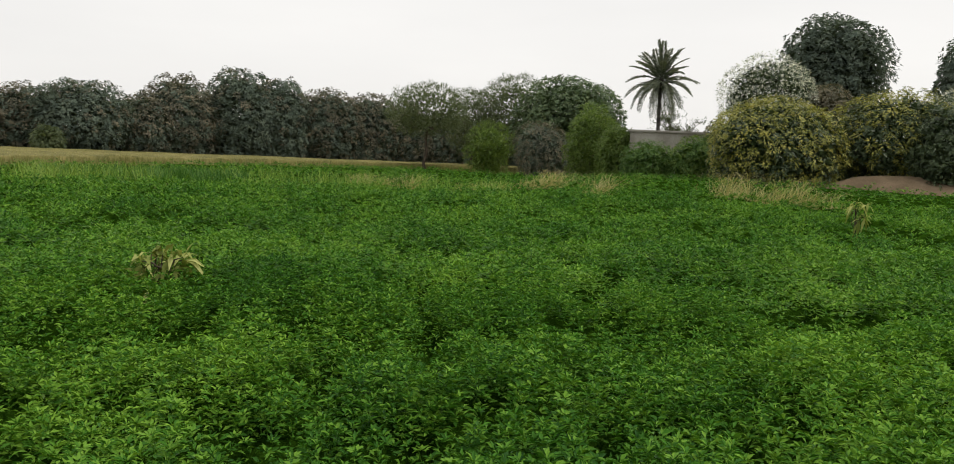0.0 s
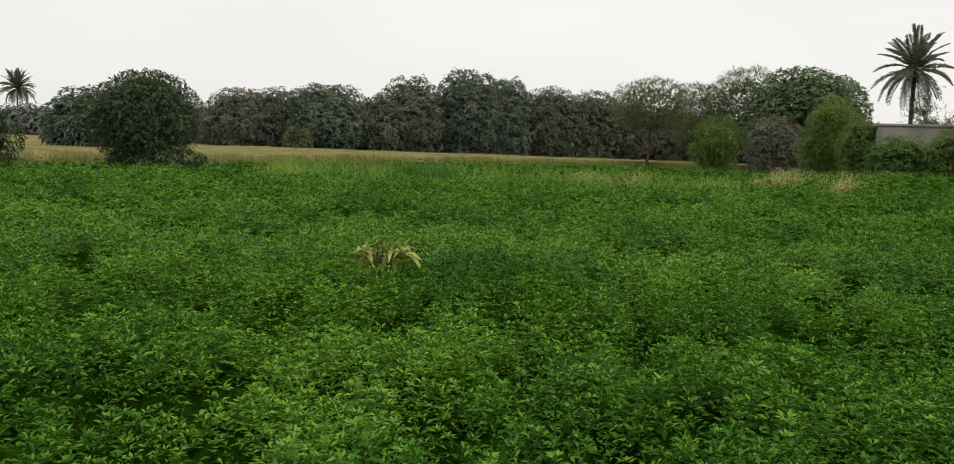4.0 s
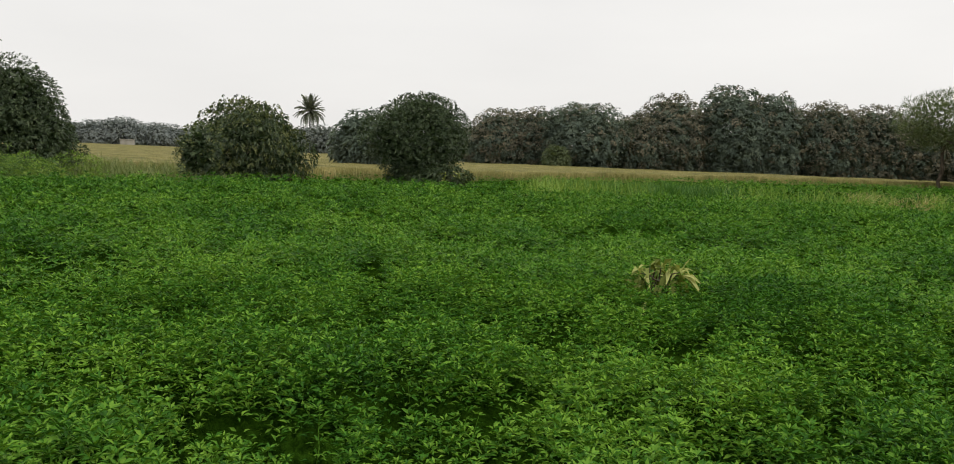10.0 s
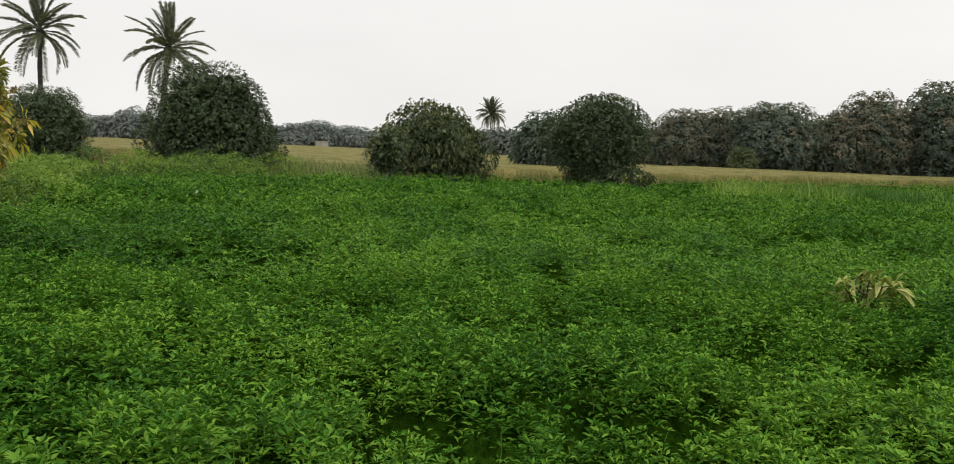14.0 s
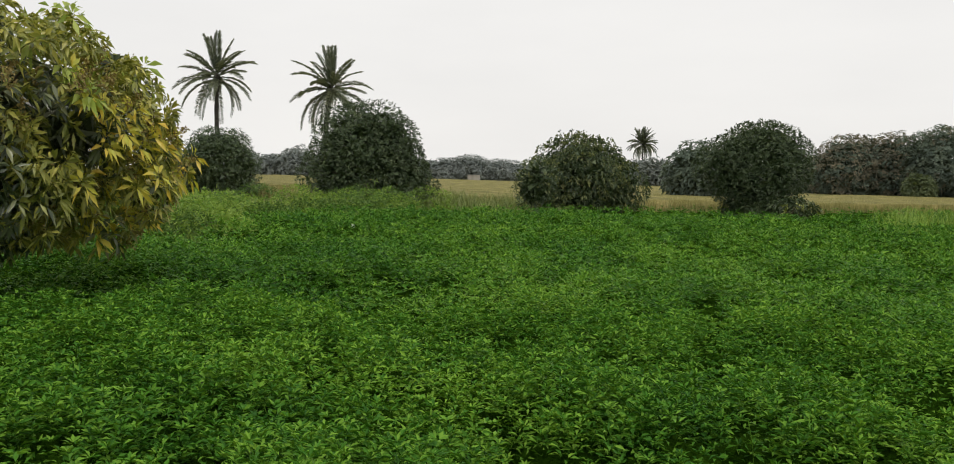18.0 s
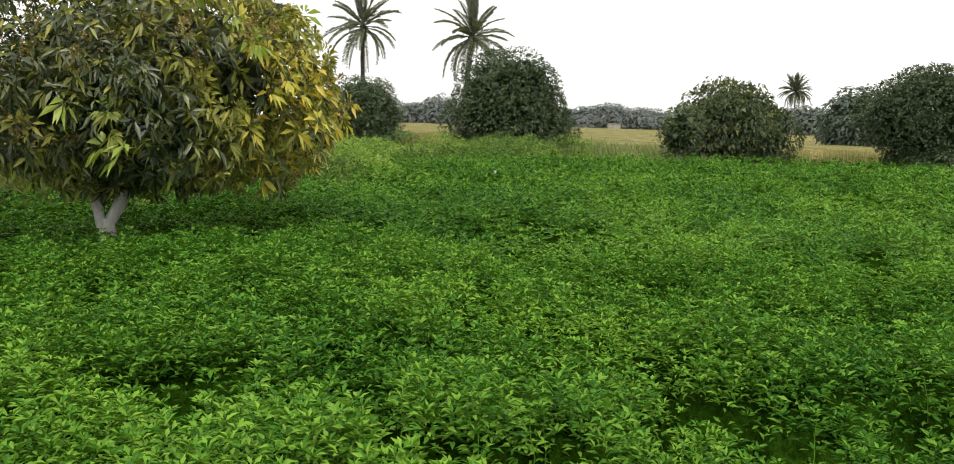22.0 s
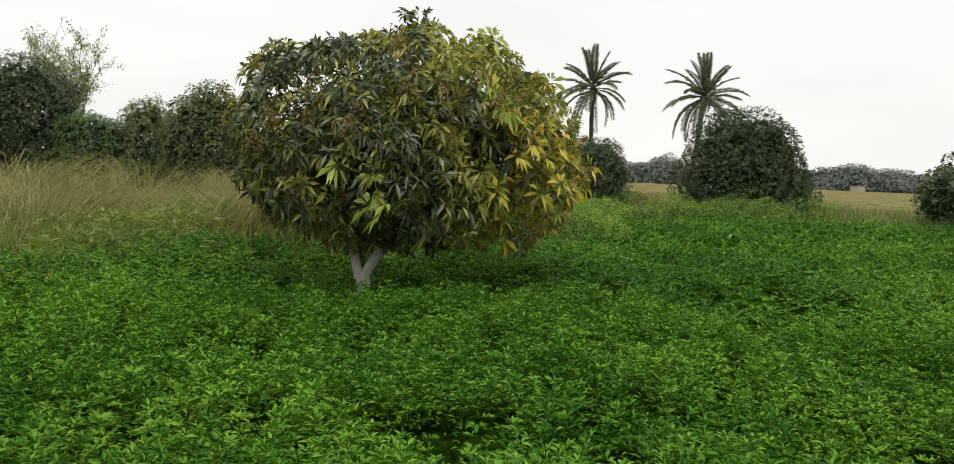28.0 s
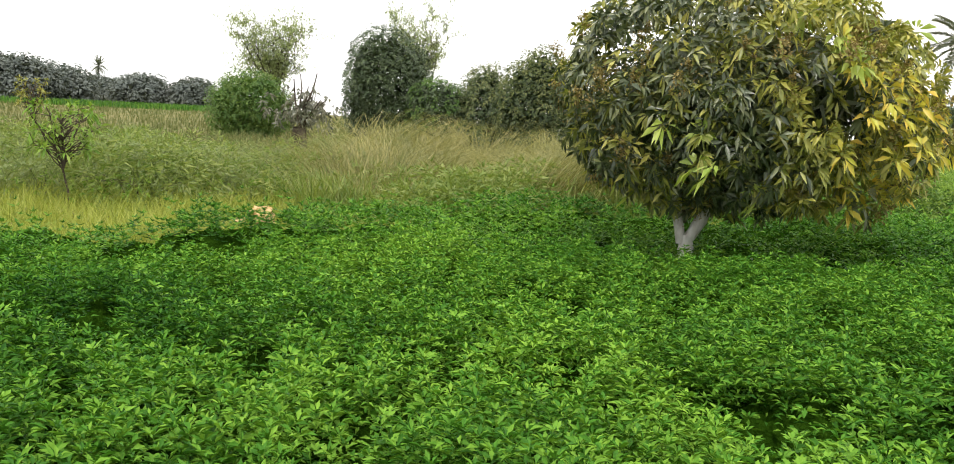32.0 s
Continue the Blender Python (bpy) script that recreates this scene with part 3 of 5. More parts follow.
fu = np.linspace(0, 1, 60) ** 1.5
bb, uu = np.meshgrid(fb, fu, indexing="ij")
rr = np.interp(bb, WB, W0) + 0.25 + uu * (np.interp(bb, WB, W1) - np.interp(bb, WB, W0))
x, y = -np.sin(np.radians(bb)) * rr, np.cos(np.radians(bb)) * rr
z = land(x, y) + np.where((uu > 0) & (uu < 1), 0.68 + 0.08 * wave(x, y, 7.0, 1.0) + 0.05 * patchy(x, y, 0.7, 2), -0.02)
k = np.arange(x.size).reshape(x.shape)
q = np.stack([k[:-1, :-1], k[1:, :-1], k[1:, 1:], k[:-1, 1:]], -1).reshape(-1, 4)[:, ::-1]
v2 = np.stack([x, y, z], -1).reshape(-1, 3)
me = mesh_of("wheat_field", np.concatenate([v1, v2]), np.concatenate([t1.ravel(), (q + len(v1)).ravel()]),
             np.concatenate([np.full(len(t1), 3), np.full(len(q), 4)]), [M_WHEAT, M_WHEATBED], np.concatenate([np.zeros(len(t1)), np.ones(len(q))]))
tagged(new("wheat_field", me), "ripening golden wheat standing beyond the alfalfa", "wheat", kind="stuff")

# dry pale grassland behind the weeds, with a far strip of green fodder
n = 26000
b = rng.uniform(82, 140, n)
r = 34 + 120 * rng.random(n) ** 1.7
v, t = blades(feet(b, r), rng.uniform(0.25, 0.6, n), 0.045 * (r / 25) ** 0.7, 0.3, 0.2, 1)
tagged(new("pale_grassland", tri_mesh("pale_grassland", v, t, M_PALE)), "short pale dry grass on the far field", "grass", kind="stuff")
n = 9000
b = rng.uniform(112, 140, n)
r = rng.uniform(135, 165, n)
v, t = blades(feet(b, r), rng.uniform(0.6, 1.1, n), 0.22, 0.2, 0.1, 2)
tagged(new("green_fodder_strip", tri_mesh("green_fodder_strip", v, t, M_GREENFIELD)), "far strip of tall green fodder", "crop", kind="stuff")


# ---- trees ----
def lumps_of(count, deep=0.2):
    """Swellings and dents of a crown, large and small: directions, heights, sharpness."""
    u = unit(rng.normal(size=(count, 3)) * np.array([1, 1, 0.8]) + np.array([0, 0, 0.15]))
    small = np.arange(count) % 3 > 0
    return u, np.where(small, rng.uniform(-0.6 * deep, 0.6 * deep, count), rng.uniform(-0.7 * deep, 0.9 * deep, count)), np.where(small, rng.uniform(20, 60, count), rng.uniform(5, 14, count))


def reach_of(d, lumps, box=2.15):
    """How far the crown reaches in a direction; swellings stay within a fifth."""
    u, a, k = lumps
    rise = (a[None] * np.exp(k[None] * (d @ u.T - 1))).sum(1)
    return (1 + 0.2 * np.tanh(rise / 0.2)) / (np.abs(d) ** box).sum(1) ** (1 / box)


def even_ways(n):
    """Evenly spread directions, a little shaken."""
    i = np.arange(n) + 0.5
    z = 1 - 2 * i / n
    a = i * 2.39996
    d = np.stack([np.cos(a) * np.sqrt(1 - z * z), np.sin(a) * np.sqrt(1 - z * z), z], -1)
    return unit(d + rng.normal(size=(n, 3)) * 0.9 / math.sqrt(n))


def pad_leaves(p, ax, pad, each, leaf, slim, droop, flat, tri, lift=0.3, four=False):
    """Cushions of leaves about twig ends: leaves lie over a small dome round the axis."""
    n = len(p)
    k = np.repeat(np.arange(n), each)
    a = ax[k]
    tang = rng.normal(size=(len(k), 3))
    tang = unit(tang - a * (tang * a).sum(1, keepdims=True))
    th = np.arccos(1 - rng.random(len(k)) * 0.95)
    st, ct = np.sin(th)[:, None], np.cos(th)[:, None]
    size = (pad * rng.uniform(0.65, 1.25, n))[k][:, None]
    base = p[k] + size * (a * ct * flat + tang * st * 0.75)
    way = tang * (0.35 + st) + a * lift * (0.5 + ct)
    face = unit(a * (ct + 0.25) + tang * st * 0.8 + 0.25 * rng.normal(size=(len(k), 3)))
    s = rng.uniform(0.7, 1.25, len(k))
    return leaves(base, way, leaf * s, leaf * slim * s, droop * rng.uniform(0.4, 1.5, len(k))[:, None], 0.2, four, face=face, tri=tri)


def tree(name, place, width, height, mat, label, leaf=0.2, pad=0.28, each=14, cover=1.2, low=0.05, trunk=0.16, depth=None, category="tree", group="", bark=None, limbs=4,
         droop=0.4, slim=0.3, flat=0.6, lumps=48, deep=0.26, up=0.6, inner=1.0, tri=None, mat2=None, share2=0.0, high2=0.0, label2="", lift=0.3, taper=0.0):
    """A broad-leaved tree: trunk, limbs and an uneven crown of leaf cushions with dark gaps between. low: clear height under the crown, as a share."""
    tri = tri if tri is not None else place.length > 44
    top = thing(name, place, label, category, group)
    zc, hz = height * (low + 1) / 2, height * (1 - low) / 2
    if low < 0.06:
        zc, hz = height * 0.42, height * 0.58
    half = np.array([width / 2, (depth or width) / 2, hz]) * 0.92
    e = 1.6
    area = 4 * math.pi * (((half[0] * half[1]) ** e + (half[0] * half[2]) ** e + (half[1] * half[2]) ** e) / 3) ** (1 / e)
    n = int(cover * area / (2.0 * pad * pad)) + 12
    shape = lumps_of(lumps, deep)
    d = even_ways(n)
    deepness = np.where(rng.random(n) < 0.25, rng.uniform(0.72, 0.9, n), rng.uniform(0.9, 1.0, n))
    p = d * (reach_of(d, shape) * deepness)[:, None] * half
    p[:, :2] *= (1 - taper * np.clip(p[:, 2:] / hz, -0.2, 1))
    out = unit(d / half * half.mean())
    p[:, 2] += zc
    ok = p[:, 2] > max(0.08, height * low * 0.6)
    p, out = p[ok], out[ok]
    ax = unit(out + np.array([0, 0, up]) + 0.25 * rng.normal(size=p.shape))
    new_growth = rng.random(len(p)) < share2 * (1 - high2 + 2 * high2 * np.clip((p[:, 2] - zc) / hz * 0.5 + 0.5, 0, 1)) if mat2 else np.zeros(len(p), bool)
    fill = min(pad * 1.3, leaf * 2.2) * (0.5 if inner < 1 else 1.0)
    m = int(2.6 * inner * area / (0.35 * fill ** 2))
    di = unit(rng.normal(size=(m, 3)))
    ip = di * (reach_of(di, shape) * rng.uniform(0.55, 0.86, m))[:, None] * half
    ip[:, :2] *= (1 - taper * np.clip(ip[:, 2:] / hz, -0.2, 1))
    ip = ip + np.array([0, 0, zc])
    ip = ip[ip[:, 2] > max(0.1, height * low)]
    pads = pad_leaves(p[~new_growth], ax[~new_growth], pad, each, leaf, slim, droop, flat, tri, lift)
    if len(ip):
        pads = join([pads, leaves(ip, rng.normal(size=ip.shape), fill, fill * 0.7, 0.1, 0.1, tri=True)])
    child("crown", tri_mesh(name + "_crown", *pads, mat), top)
    if new_growth.any():
        tagged(child("new_growth", tri_mesh(name + "_growth", *pad_leaves(p[new_growth], ax[new_growth], pad, each, leaf, slim, droop, flat, tri, lift), mat2), top), label2, kind="stuff")
    fork = height * max(low, 0.12) + 0.12 * height
    lean = rng.normal(size=2) * 0.03 * height
    tp = bend((0, 0, -0.1), (lean[0], lean[1], fork), 0, 6, 0.02)
    child("trunk", tube_mesh(name + "_trunk", [(tp, np.linspace(trunk * 1.25, trunk * 0.8, 6))], bark or M_BARK), top)
    for i in range(limbs):
        q = p[rng.integers(len(p))]
        child("limb", tube_mesh(name + "_limb", [(bend(tp[-1] - np.array([0, 0, 0.1]), q * np.array([0.85, 0.85, 0.95]), 0.1, 6), np.linspace(trunk * 0.6, trunk * 0.1, 6))], M_BARK, 7), top)
    return top


def airy_tree(name, place, width, height, mat, label, leaf=0.12, count=900, each=6, low=0.4, trunk=0.12, stems=1, spread_up=0.8, group=""):
    """A thin tree: branching twigs with loose sprays of small leaves and sky between."""
    top = thing(name, place, label, "tree", group)
    runs, tips = [], []
    for s in range(stems):
        a0 = rng.uniform(0, 2 * np.pi)
        base = np.array([math.cos(a0), math.sin(a0), 0]) * 0.12 * (stems > 1)
        fork = base + np.array([rng.normal() * 0.05, rng.normal() * 0.05, 1]) * height * low
        runs.append((bend(base - np.array([0, 0, 0.1]), fork, 0, 6, 0.015), np.linspace(trunk, trunk * 0.6, 6)))
        for i in range(13):
            a = rng.uniform(0, 2 * np.pi)
            e = fork + np.array([math.cos(a) * width * 0.44 * rng.uniform(0.3, 1), math.sin(a) * width * 0.44 * rng.uniform(0.3, 1), height * (1 - low) * rng.uniform(0.3, 0.85)])
            limb = bend(fork, e, 0.0, 6, 0.04)
            runs.append((limb, np.linspace(trunk * 0.45, trunk * 0.1, 6)))
            for j in range(8):
                f = limb[rng.integers(2, 6)]
                g = f + np.array([rng.normal() * width * 0.13, rng.normal() * width * 0.13, abs(rng.normal()) * height * 0.1 * spread_up])
                runs.append((bend(f, g, 0, 4, 0.04), np.linspace(trunk * 0.13, trunk * 0.04, 4)))
                tips.append(bend(f, g, 0, 8, 0.02))
    child("trunk", tube_mesh(name + "_trunk", runs, M_BARK, 6), top)
    tips = np.concatenate(tips)
    tri = place.length > 40
    p = tips[rng.integers(len(tips), size=count)] + rng.normal(size=(count, 3)) * width * 0.022
    v, t = rosettes(p, unit(rng.normal(size=(count, 3)) + np.array([0, 0, 0.4])), each, leaf, leaf * 0.4, 0.25, tri=tri)
    child("crown", tri_mesh(name + "_crown", v, t, mat), top)
    return top


def frond_mesh(length, arch):
    """One feather leaf of a date palm: rachis and two rows of stiff leaflets, along +x."""
    u = np.linspace(0, 1, 9)
    mid = np.stack([length * u * (1 - 0.12 * u), 0 * u, length * (0.18 * u - arch * u ** 2.2)], -1)
    v1, q1 = tube(mid, np.linspace(0.035, 0.006, 9), 4, 0)
    n = 48
    s = np.repeat(np.linspace(0.10, 0.99, n), 2)
    base = np.stack([np.interp(s, u, mid[:, i]) for i in range(3)], -1)
    sgn = np.tile([1.0, -1.0], n)
    way = np.stack([0.75 + 0 * s, sgn * 0.8, 0.25 - 0.35 * s + 0.12 * rng.normal(size=2 * n)], -1)
    ln = 0.46 * length / 3 * np.sin(np.pi * (0.12 + 0.80 * s)) ** 0.6 * rng.uniform(0.85, 1.1, 2 * n)
    v2, t2 = leaves(base, way, ln, 0.055 * length / 3, 0.12, 0.12)
    return mesh_of("frond", np.concatenate([v1, v2]), np.concatenate([q1.ravel(), (t2 + len(v1)).ravel()]),
                   np.concatenate([np.full(len(q1), 4), np.full(len(t2), 3)]), M_PALM)


FRONDS = [frond_mesh(3.0, a) for a in (0.10, 0.25, 0.42, 0.6)]


def date_palm(place, height, label, size=1.0, lean=(0, 0), fronds=32, girth=0.15):
    top = thing("date_palm", place, label, "palm")
    head = np.array([lean[0], lean[1], height])
    pts = bend((0, 0, -0.1), head, 0, 16, 0.0012)
    rad = girth * np.interp(np.linspace(0, 1, 16), [0, 0.1, 0.85, 1], [1.35, 1, 0.85, 1.15])
    rad = rad * (1 + 0.10 * (np.arange(16) % 2))
    child("trunk", tube_mesh("palm_trunk", [(pts, rad)], M_PALMBARK, 12), top)
    heart = child("crown_heart", tube_mesh("crown_heart", [(bend(head - np.array([0, 0, 0.35]), head + np.array([0, 0, 0.45]), 0, 5, 0.0), [girth * 1.1, girth * 1.7, girth * 1.6, girth, 0.05])], M_PALMBARK, 10), top, "old leaf bases at the head of the trunk")
    for i in range(fronds):
        u = (i + 0.5) / fronds
        tilt = 82 - 125 * u ** 0.85 + rng.normal() * 6
        k = min(3, int(u * 3.2 + rng.random() * 0.8))
        m = Matrix.Translation(Vector(head) + Vector((0, 0, 0.25 - 0.35 * u))) @ pose(0, 0, 0, 0, 0, i * 137.5 + rng.normal() * 8) @ pose(0, 0, 0, rng.normal() * 14, -tilt, 0)
        child("frond", FRONDS[k], heart, place=m @ Matrix.Scale(size * rng.uniform(0.86, 1.06), 4))
    return top


# the near mango tree
def whorl_mesh(leaf, slim, each, droop, mat):
    """One leaf whorl leaning out towards +x, its leaves hanging."""
    return tri_mesh("leaf_whorl", *pad_leaves(np.zeros((1, 3)), unit(np.array([[1.0, 0, 0.45]])), 0.05, each, leaf, slim, droop, 0.6, False, 0.35, True), mat)


def panicle_mesh():
    """A loose cone of small buds on a short stalk, leaning towards +x."""
    m = 70
    u = rng.random(m)
    ax = unit(np.array([0.7, 0, 0.9]))
    q = ax * (0.04 + u * 0.22)[:, None] + rng.normal(size=(m, 3)) * ((1 - u) * 0.045 + 0.01)[:, None]
    return tri_mesh("flower_panicle", *leaves(q, rng.normal(size=(m, 3)), 0.034, 0.022, 0.0, 0.3), M_BLOSSOM)


def near_mango(x0, y0):
    top = thing("mango_tree", (x0, y0, float(land(x0, y0))), "spreading mango tree with yellowing leaves, blossom and a limewashed trunk", "mango tree")
    mid, half = np.array([0, 0.42, 1.80]), np.array([1.45, 1.52, 0.90])
    u, a, k = lumps_of(30, 0.10)
    # steep shoulder to the south, slope to the north
    u = np.concatenate([u, unit(np.array([[0, -0.62, 0.8], [0, 0.7, 0.72], [0, 0.95, -0.3], [0, 0.05, 1.0]]))])
    a, k = np.concatenate([a, [0.08, -0.05, 0.14, 0.0]]), np.concatenate([k, [7, 8, 6, 9]])
    shape = (u, a, k)
    # branch ends, each a dome of leaf whorls with gaps between
    d = even_ways(165)
    ends = d * (reach_of(d, shape, 2.6) * rng.uniform(0.80, 1.0, 165))[:, None] * half + mid
    ends[:, 2] = np.maximum(ends[:, 2], 0.82 + 0.14 * rng.random(165))
    each = 22
    j = np.repeat(np.arange(165), each)
    way = unit(unit(d / half)[j] * 0.7 + np.array([0, 0, 0.35]) + unit(rng.normal(size=(len(j), 3))) * 0.95)
    size = rng.uniform(0.20, 0.34, 165)[j][:, None]
    p = ends[j] + way * size * np.array([1, 1, 0.85])
    w = unit(way + 0.3 * rng.normal(size=way.shape))
    n = len(p)
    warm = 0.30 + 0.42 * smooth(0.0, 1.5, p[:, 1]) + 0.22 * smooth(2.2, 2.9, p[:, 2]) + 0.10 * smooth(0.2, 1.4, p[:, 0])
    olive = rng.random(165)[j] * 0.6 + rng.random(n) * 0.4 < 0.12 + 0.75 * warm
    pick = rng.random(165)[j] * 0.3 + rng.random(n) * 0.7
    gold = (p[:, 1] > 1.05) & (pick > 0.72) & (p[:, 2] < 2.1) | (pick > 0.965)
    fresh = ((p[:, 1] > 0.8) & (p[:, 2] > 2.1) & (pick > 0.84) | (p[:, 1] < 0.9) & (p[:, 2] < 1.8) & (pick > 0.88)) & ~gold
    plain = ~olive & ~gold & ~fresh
    di = even_ways(800)
    ip = di * (reach_of(di, shape, 2.6) * rng.uniform(0.4, 0.78, 800))[:, None] * half + mid
    shoot = np.array([0.1, 0.5, 2.93]) + rng.normal(size=(46, 3)) * np.array([0.12, 0.15, 0.12])
    deep = unit(rng.normal(size=(2400, 3))) * (rng.random((2400, 1)) ** 0.4) * half * 0.8 + mid
    LEAF = (0.035, 9, 0.108, 0.31, 0.36, 0.6, False, 0.25, True)
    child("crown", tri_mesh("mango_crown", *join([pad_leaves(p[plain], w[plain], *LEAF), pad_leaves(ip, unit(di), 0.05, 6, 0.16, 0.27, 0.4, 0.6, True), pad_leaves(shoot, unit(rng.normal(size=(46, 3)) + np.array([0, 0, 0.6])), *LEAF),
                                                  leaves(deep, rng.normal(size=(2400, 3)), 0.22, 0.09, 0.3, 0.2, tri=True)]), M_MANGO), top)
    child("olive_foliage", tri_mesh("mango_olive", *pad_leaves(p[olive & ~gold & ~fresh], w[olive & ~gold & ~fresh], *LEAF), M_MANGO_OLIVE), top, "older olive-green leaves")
    golds = [whorl_mesh(0.130, 0.32, 9, 0.4, M_MANGO_YELLOW) for i in range(6)]
    limes = [whorl_mesh(0.145, 0.32, 9, 0.4, M_MANGO_LIME) for i in range(6)]
    cones = [panicle_mesh() for i in range(5)]

    def outward(i, lift):
        q = p[i] + w[i] * lift
        return Matrix.Translation(Vector(q)) @ pose(0, 0, 0, 0, rng.normal() * 14, math.degrees(math.atan2(w[i][1], w[i][0])) + rng.normal() * 15)

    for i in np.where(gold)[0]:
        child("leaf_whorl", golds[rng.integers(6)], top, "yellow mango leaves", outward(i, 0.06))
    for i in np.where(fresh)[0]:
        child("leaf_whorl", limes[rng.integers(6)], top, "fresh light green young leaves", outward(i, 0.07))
    for i in rng.choice(n, 150, replace=False):
        if p[i][2] < 2.5:
            tagged(child("flower_panicle", cones[rng.integers(5)], top, place=outward(i, 0.05)), "brownish yellow flower panicle", kind="stuff")
    # trunk, forked low
    child("trunk", tube_mesh("mango_trunk", [(bend((0, 0, -0.1), (0.0, 0.02, 0.50), 0, 6, 0.012), [0.125, 0.10, 0.085, 0.078, 0.074, 0.06])], M_LIME, 14), top, "limewashed lower trunk")
    child("limb", tube_mesh("mango_limb_a", [(bend((0, 0.05, 0.48), (0.03, 0.21, 0.78), -0.01, 6, 0.01), np.linspace(0.062, 0.052, 6))], M_LIME, 12), top, "limewashed side limb")
    child("limb", tube_mesh("mango_limb_b", [(bend((0, -0.02, 0.42), (0.0, -0.14, 1.15), 0, 6, 0.02), np.linspace(0.052, 0.046, 6)), (bend((0, -0.14, 1.1), (0.1, 0.1, 2.5), 0, 7, 0.03), np.linspace(0.07, 0.02, 7))], M_LIME, 12), top)
    child("limb", tube_mesh("mango_limb_c", [(bend((0, -0.01, 0.62), (-0.06, -0.12, 1.1), 0.0, 6, 0.02), np.linspace(0.026, 0.022, 6)), (bend((-0.06, -0.12, 1.1), (-0.3, -0.8, 2.0), 0, 6, 0.03), np.linspace(0.022, 0.01, 6))], M_BARK, 10), top)
    child("limb", tube_mesh("mango_limb_e", [(bend((0.03, 0.20, 0.76), (0.1, 0.75, 1.5), 0.02, 6, 0.02), np.linspace(0.052, 0.025, 6))], M_BARK, 10), top)
    for i in range(12):
        a = rng.uniform(0, 2 * np.pi)
        s = np.array([0.03, 0.2, 0.95 + 0.1 * rng.normal()])
        e = np.array([math.cos(a) * 1.3, 0.4 + math.sin(a) * 1.35, rng.uniform(1.6, 2.4)])
        child("limb", tube_mesh("mango_limb_d", [(bend(s, e, 0.05, 7, 0.03), np.linspace(0.04, 0.009, 7))], M_BARK, 7), top)
    return top


rng = np.random.default_rng(31)
near_mango(-9.2, 0.6)
rng = np.random.default_rng(32)

# orchard mangoes along the field's edge
NEAR = dict(leaf=0.135, pad=0.2, each=17, slim=0.34, droop=0.1, flat=0.9, up=0.5, lift=0.5, cover=1.3, deep=0.42, lumps=60)
tree("mango_tree", spot(61.5, 35.5), 5.4, 4.55, M_DARK, "round dark green mango tree at the crop's edge", low=0.02, trunk=0.16, group="orchard mangoes", taper=0.2, **NEAR)
tree("mango_tree", spot(47.4, 35.5), 4.4, 3.45, M_DARK, "low round mango tree with drooping olive-tipped leaves", low=0.03, trunk=0.15, group="orchard mangoes", 
     mat2=M_DARK_OLIVE, share2=0.4, high2=0.7, label2="paler olive leaves over the top", **dict(NEAR, droop=0.6))
tree("mango_tree", spot(50.6, 31.0), 1.3, 2.2, M_DARK, "small mango tree with a limewashed foot", low=0.2, trunk=0.09, bark=M_LIME, group="orchard mangoes", mat2=M_DARK_OLIVE, share2=0.4, label2="olive leaves", **NEAR)
tree("mango_tree", spot(36.3, 37.0), 4.6, 4.2, M_DARK, "dark mango tree with a peaked crown over low suckers", low=0.13, trunk=0.14, bark=M_LIME, group="orchard mangoes", taper=0.3, **NEAR)
tree("mango_tree", spot(71.4, 50.0), 4.4, 4.1, M_DARK, "dark mango tree half hidden by weeds", low=0.03, trunk=0.16, group="orchard mangoes", **dict(NEAR, leaf=0.15, pad=0.22))
tree("mango_tree", spot(40.0, 58.0), 5.0, 4.2, M_GROVE, "rounded mango tree beyond the wheat's corner", 0.26, 0.34, 14, low=0.03, trunk=0.18, group="orchard mangoes", slim=0.5)
tree("mango_sucker_shrub", spot(35.8, 35.6), 4.4, 1.1, M_DARK, "low dark suckers under the mango", 0.18, 0.2, 10, low=0.0, trunk=0.03, depth=1.6, category="shrub", limbs=2, deep=0.4)

# date palms
date_palm(spot(71.65, 60), 7.7, "tall date palm with grey-green fronds behind a mango", 1.05)
date_palm(spot(65.2, 56), 6.85, "tall leaning date palm with grey-green fronds", 1.05, (0.3, 0.65), 34, 0.17)
date_palm(spot(43.66, 190), 9.6, "distant date palm above the fields", 1.4, (0, 0), 64)
date_palm(spot(-11.74, 66), 7.4, "date palm with a bushy head behind the farm wall", 1.05, (0, 0), 46)
date_palm(spot(125.0, 225), 8.4, "distant date palm over the woods", 0.9, (0, 0), 30)

# mango grove beyond the wheat: bearing, distance, width, height, rust-coloured or dark
GROVE = [(31.0, 98, 7.5, 7.2, 1), (28.6, 100, 7.0, 7.6, 1), (25.6, 98, 9.8, 8.6, 0), (22.0, 102, 7.0, 7.6, 1), (19.6, 105, 9.0, 10.2, 1), (15.9, 108, 9.2, 11.6, 0),
         (13.4, 110, 8.0, 11.2, 0), (10.2, 113, 8.4, 10.2, 1), (7.6, 115, 7.4, 10.0, 1), (5.2, 118, 7.0, 9.4, 1), (2.6, 120, 8.0, 8.6, 1)]
FAR = dict(leaf=0.25, pad=0.5, each=25, slim=0.62, droop=0.05, flat=1.0, up=0.8, lift=0.2, cover=1.25, lumps=60)
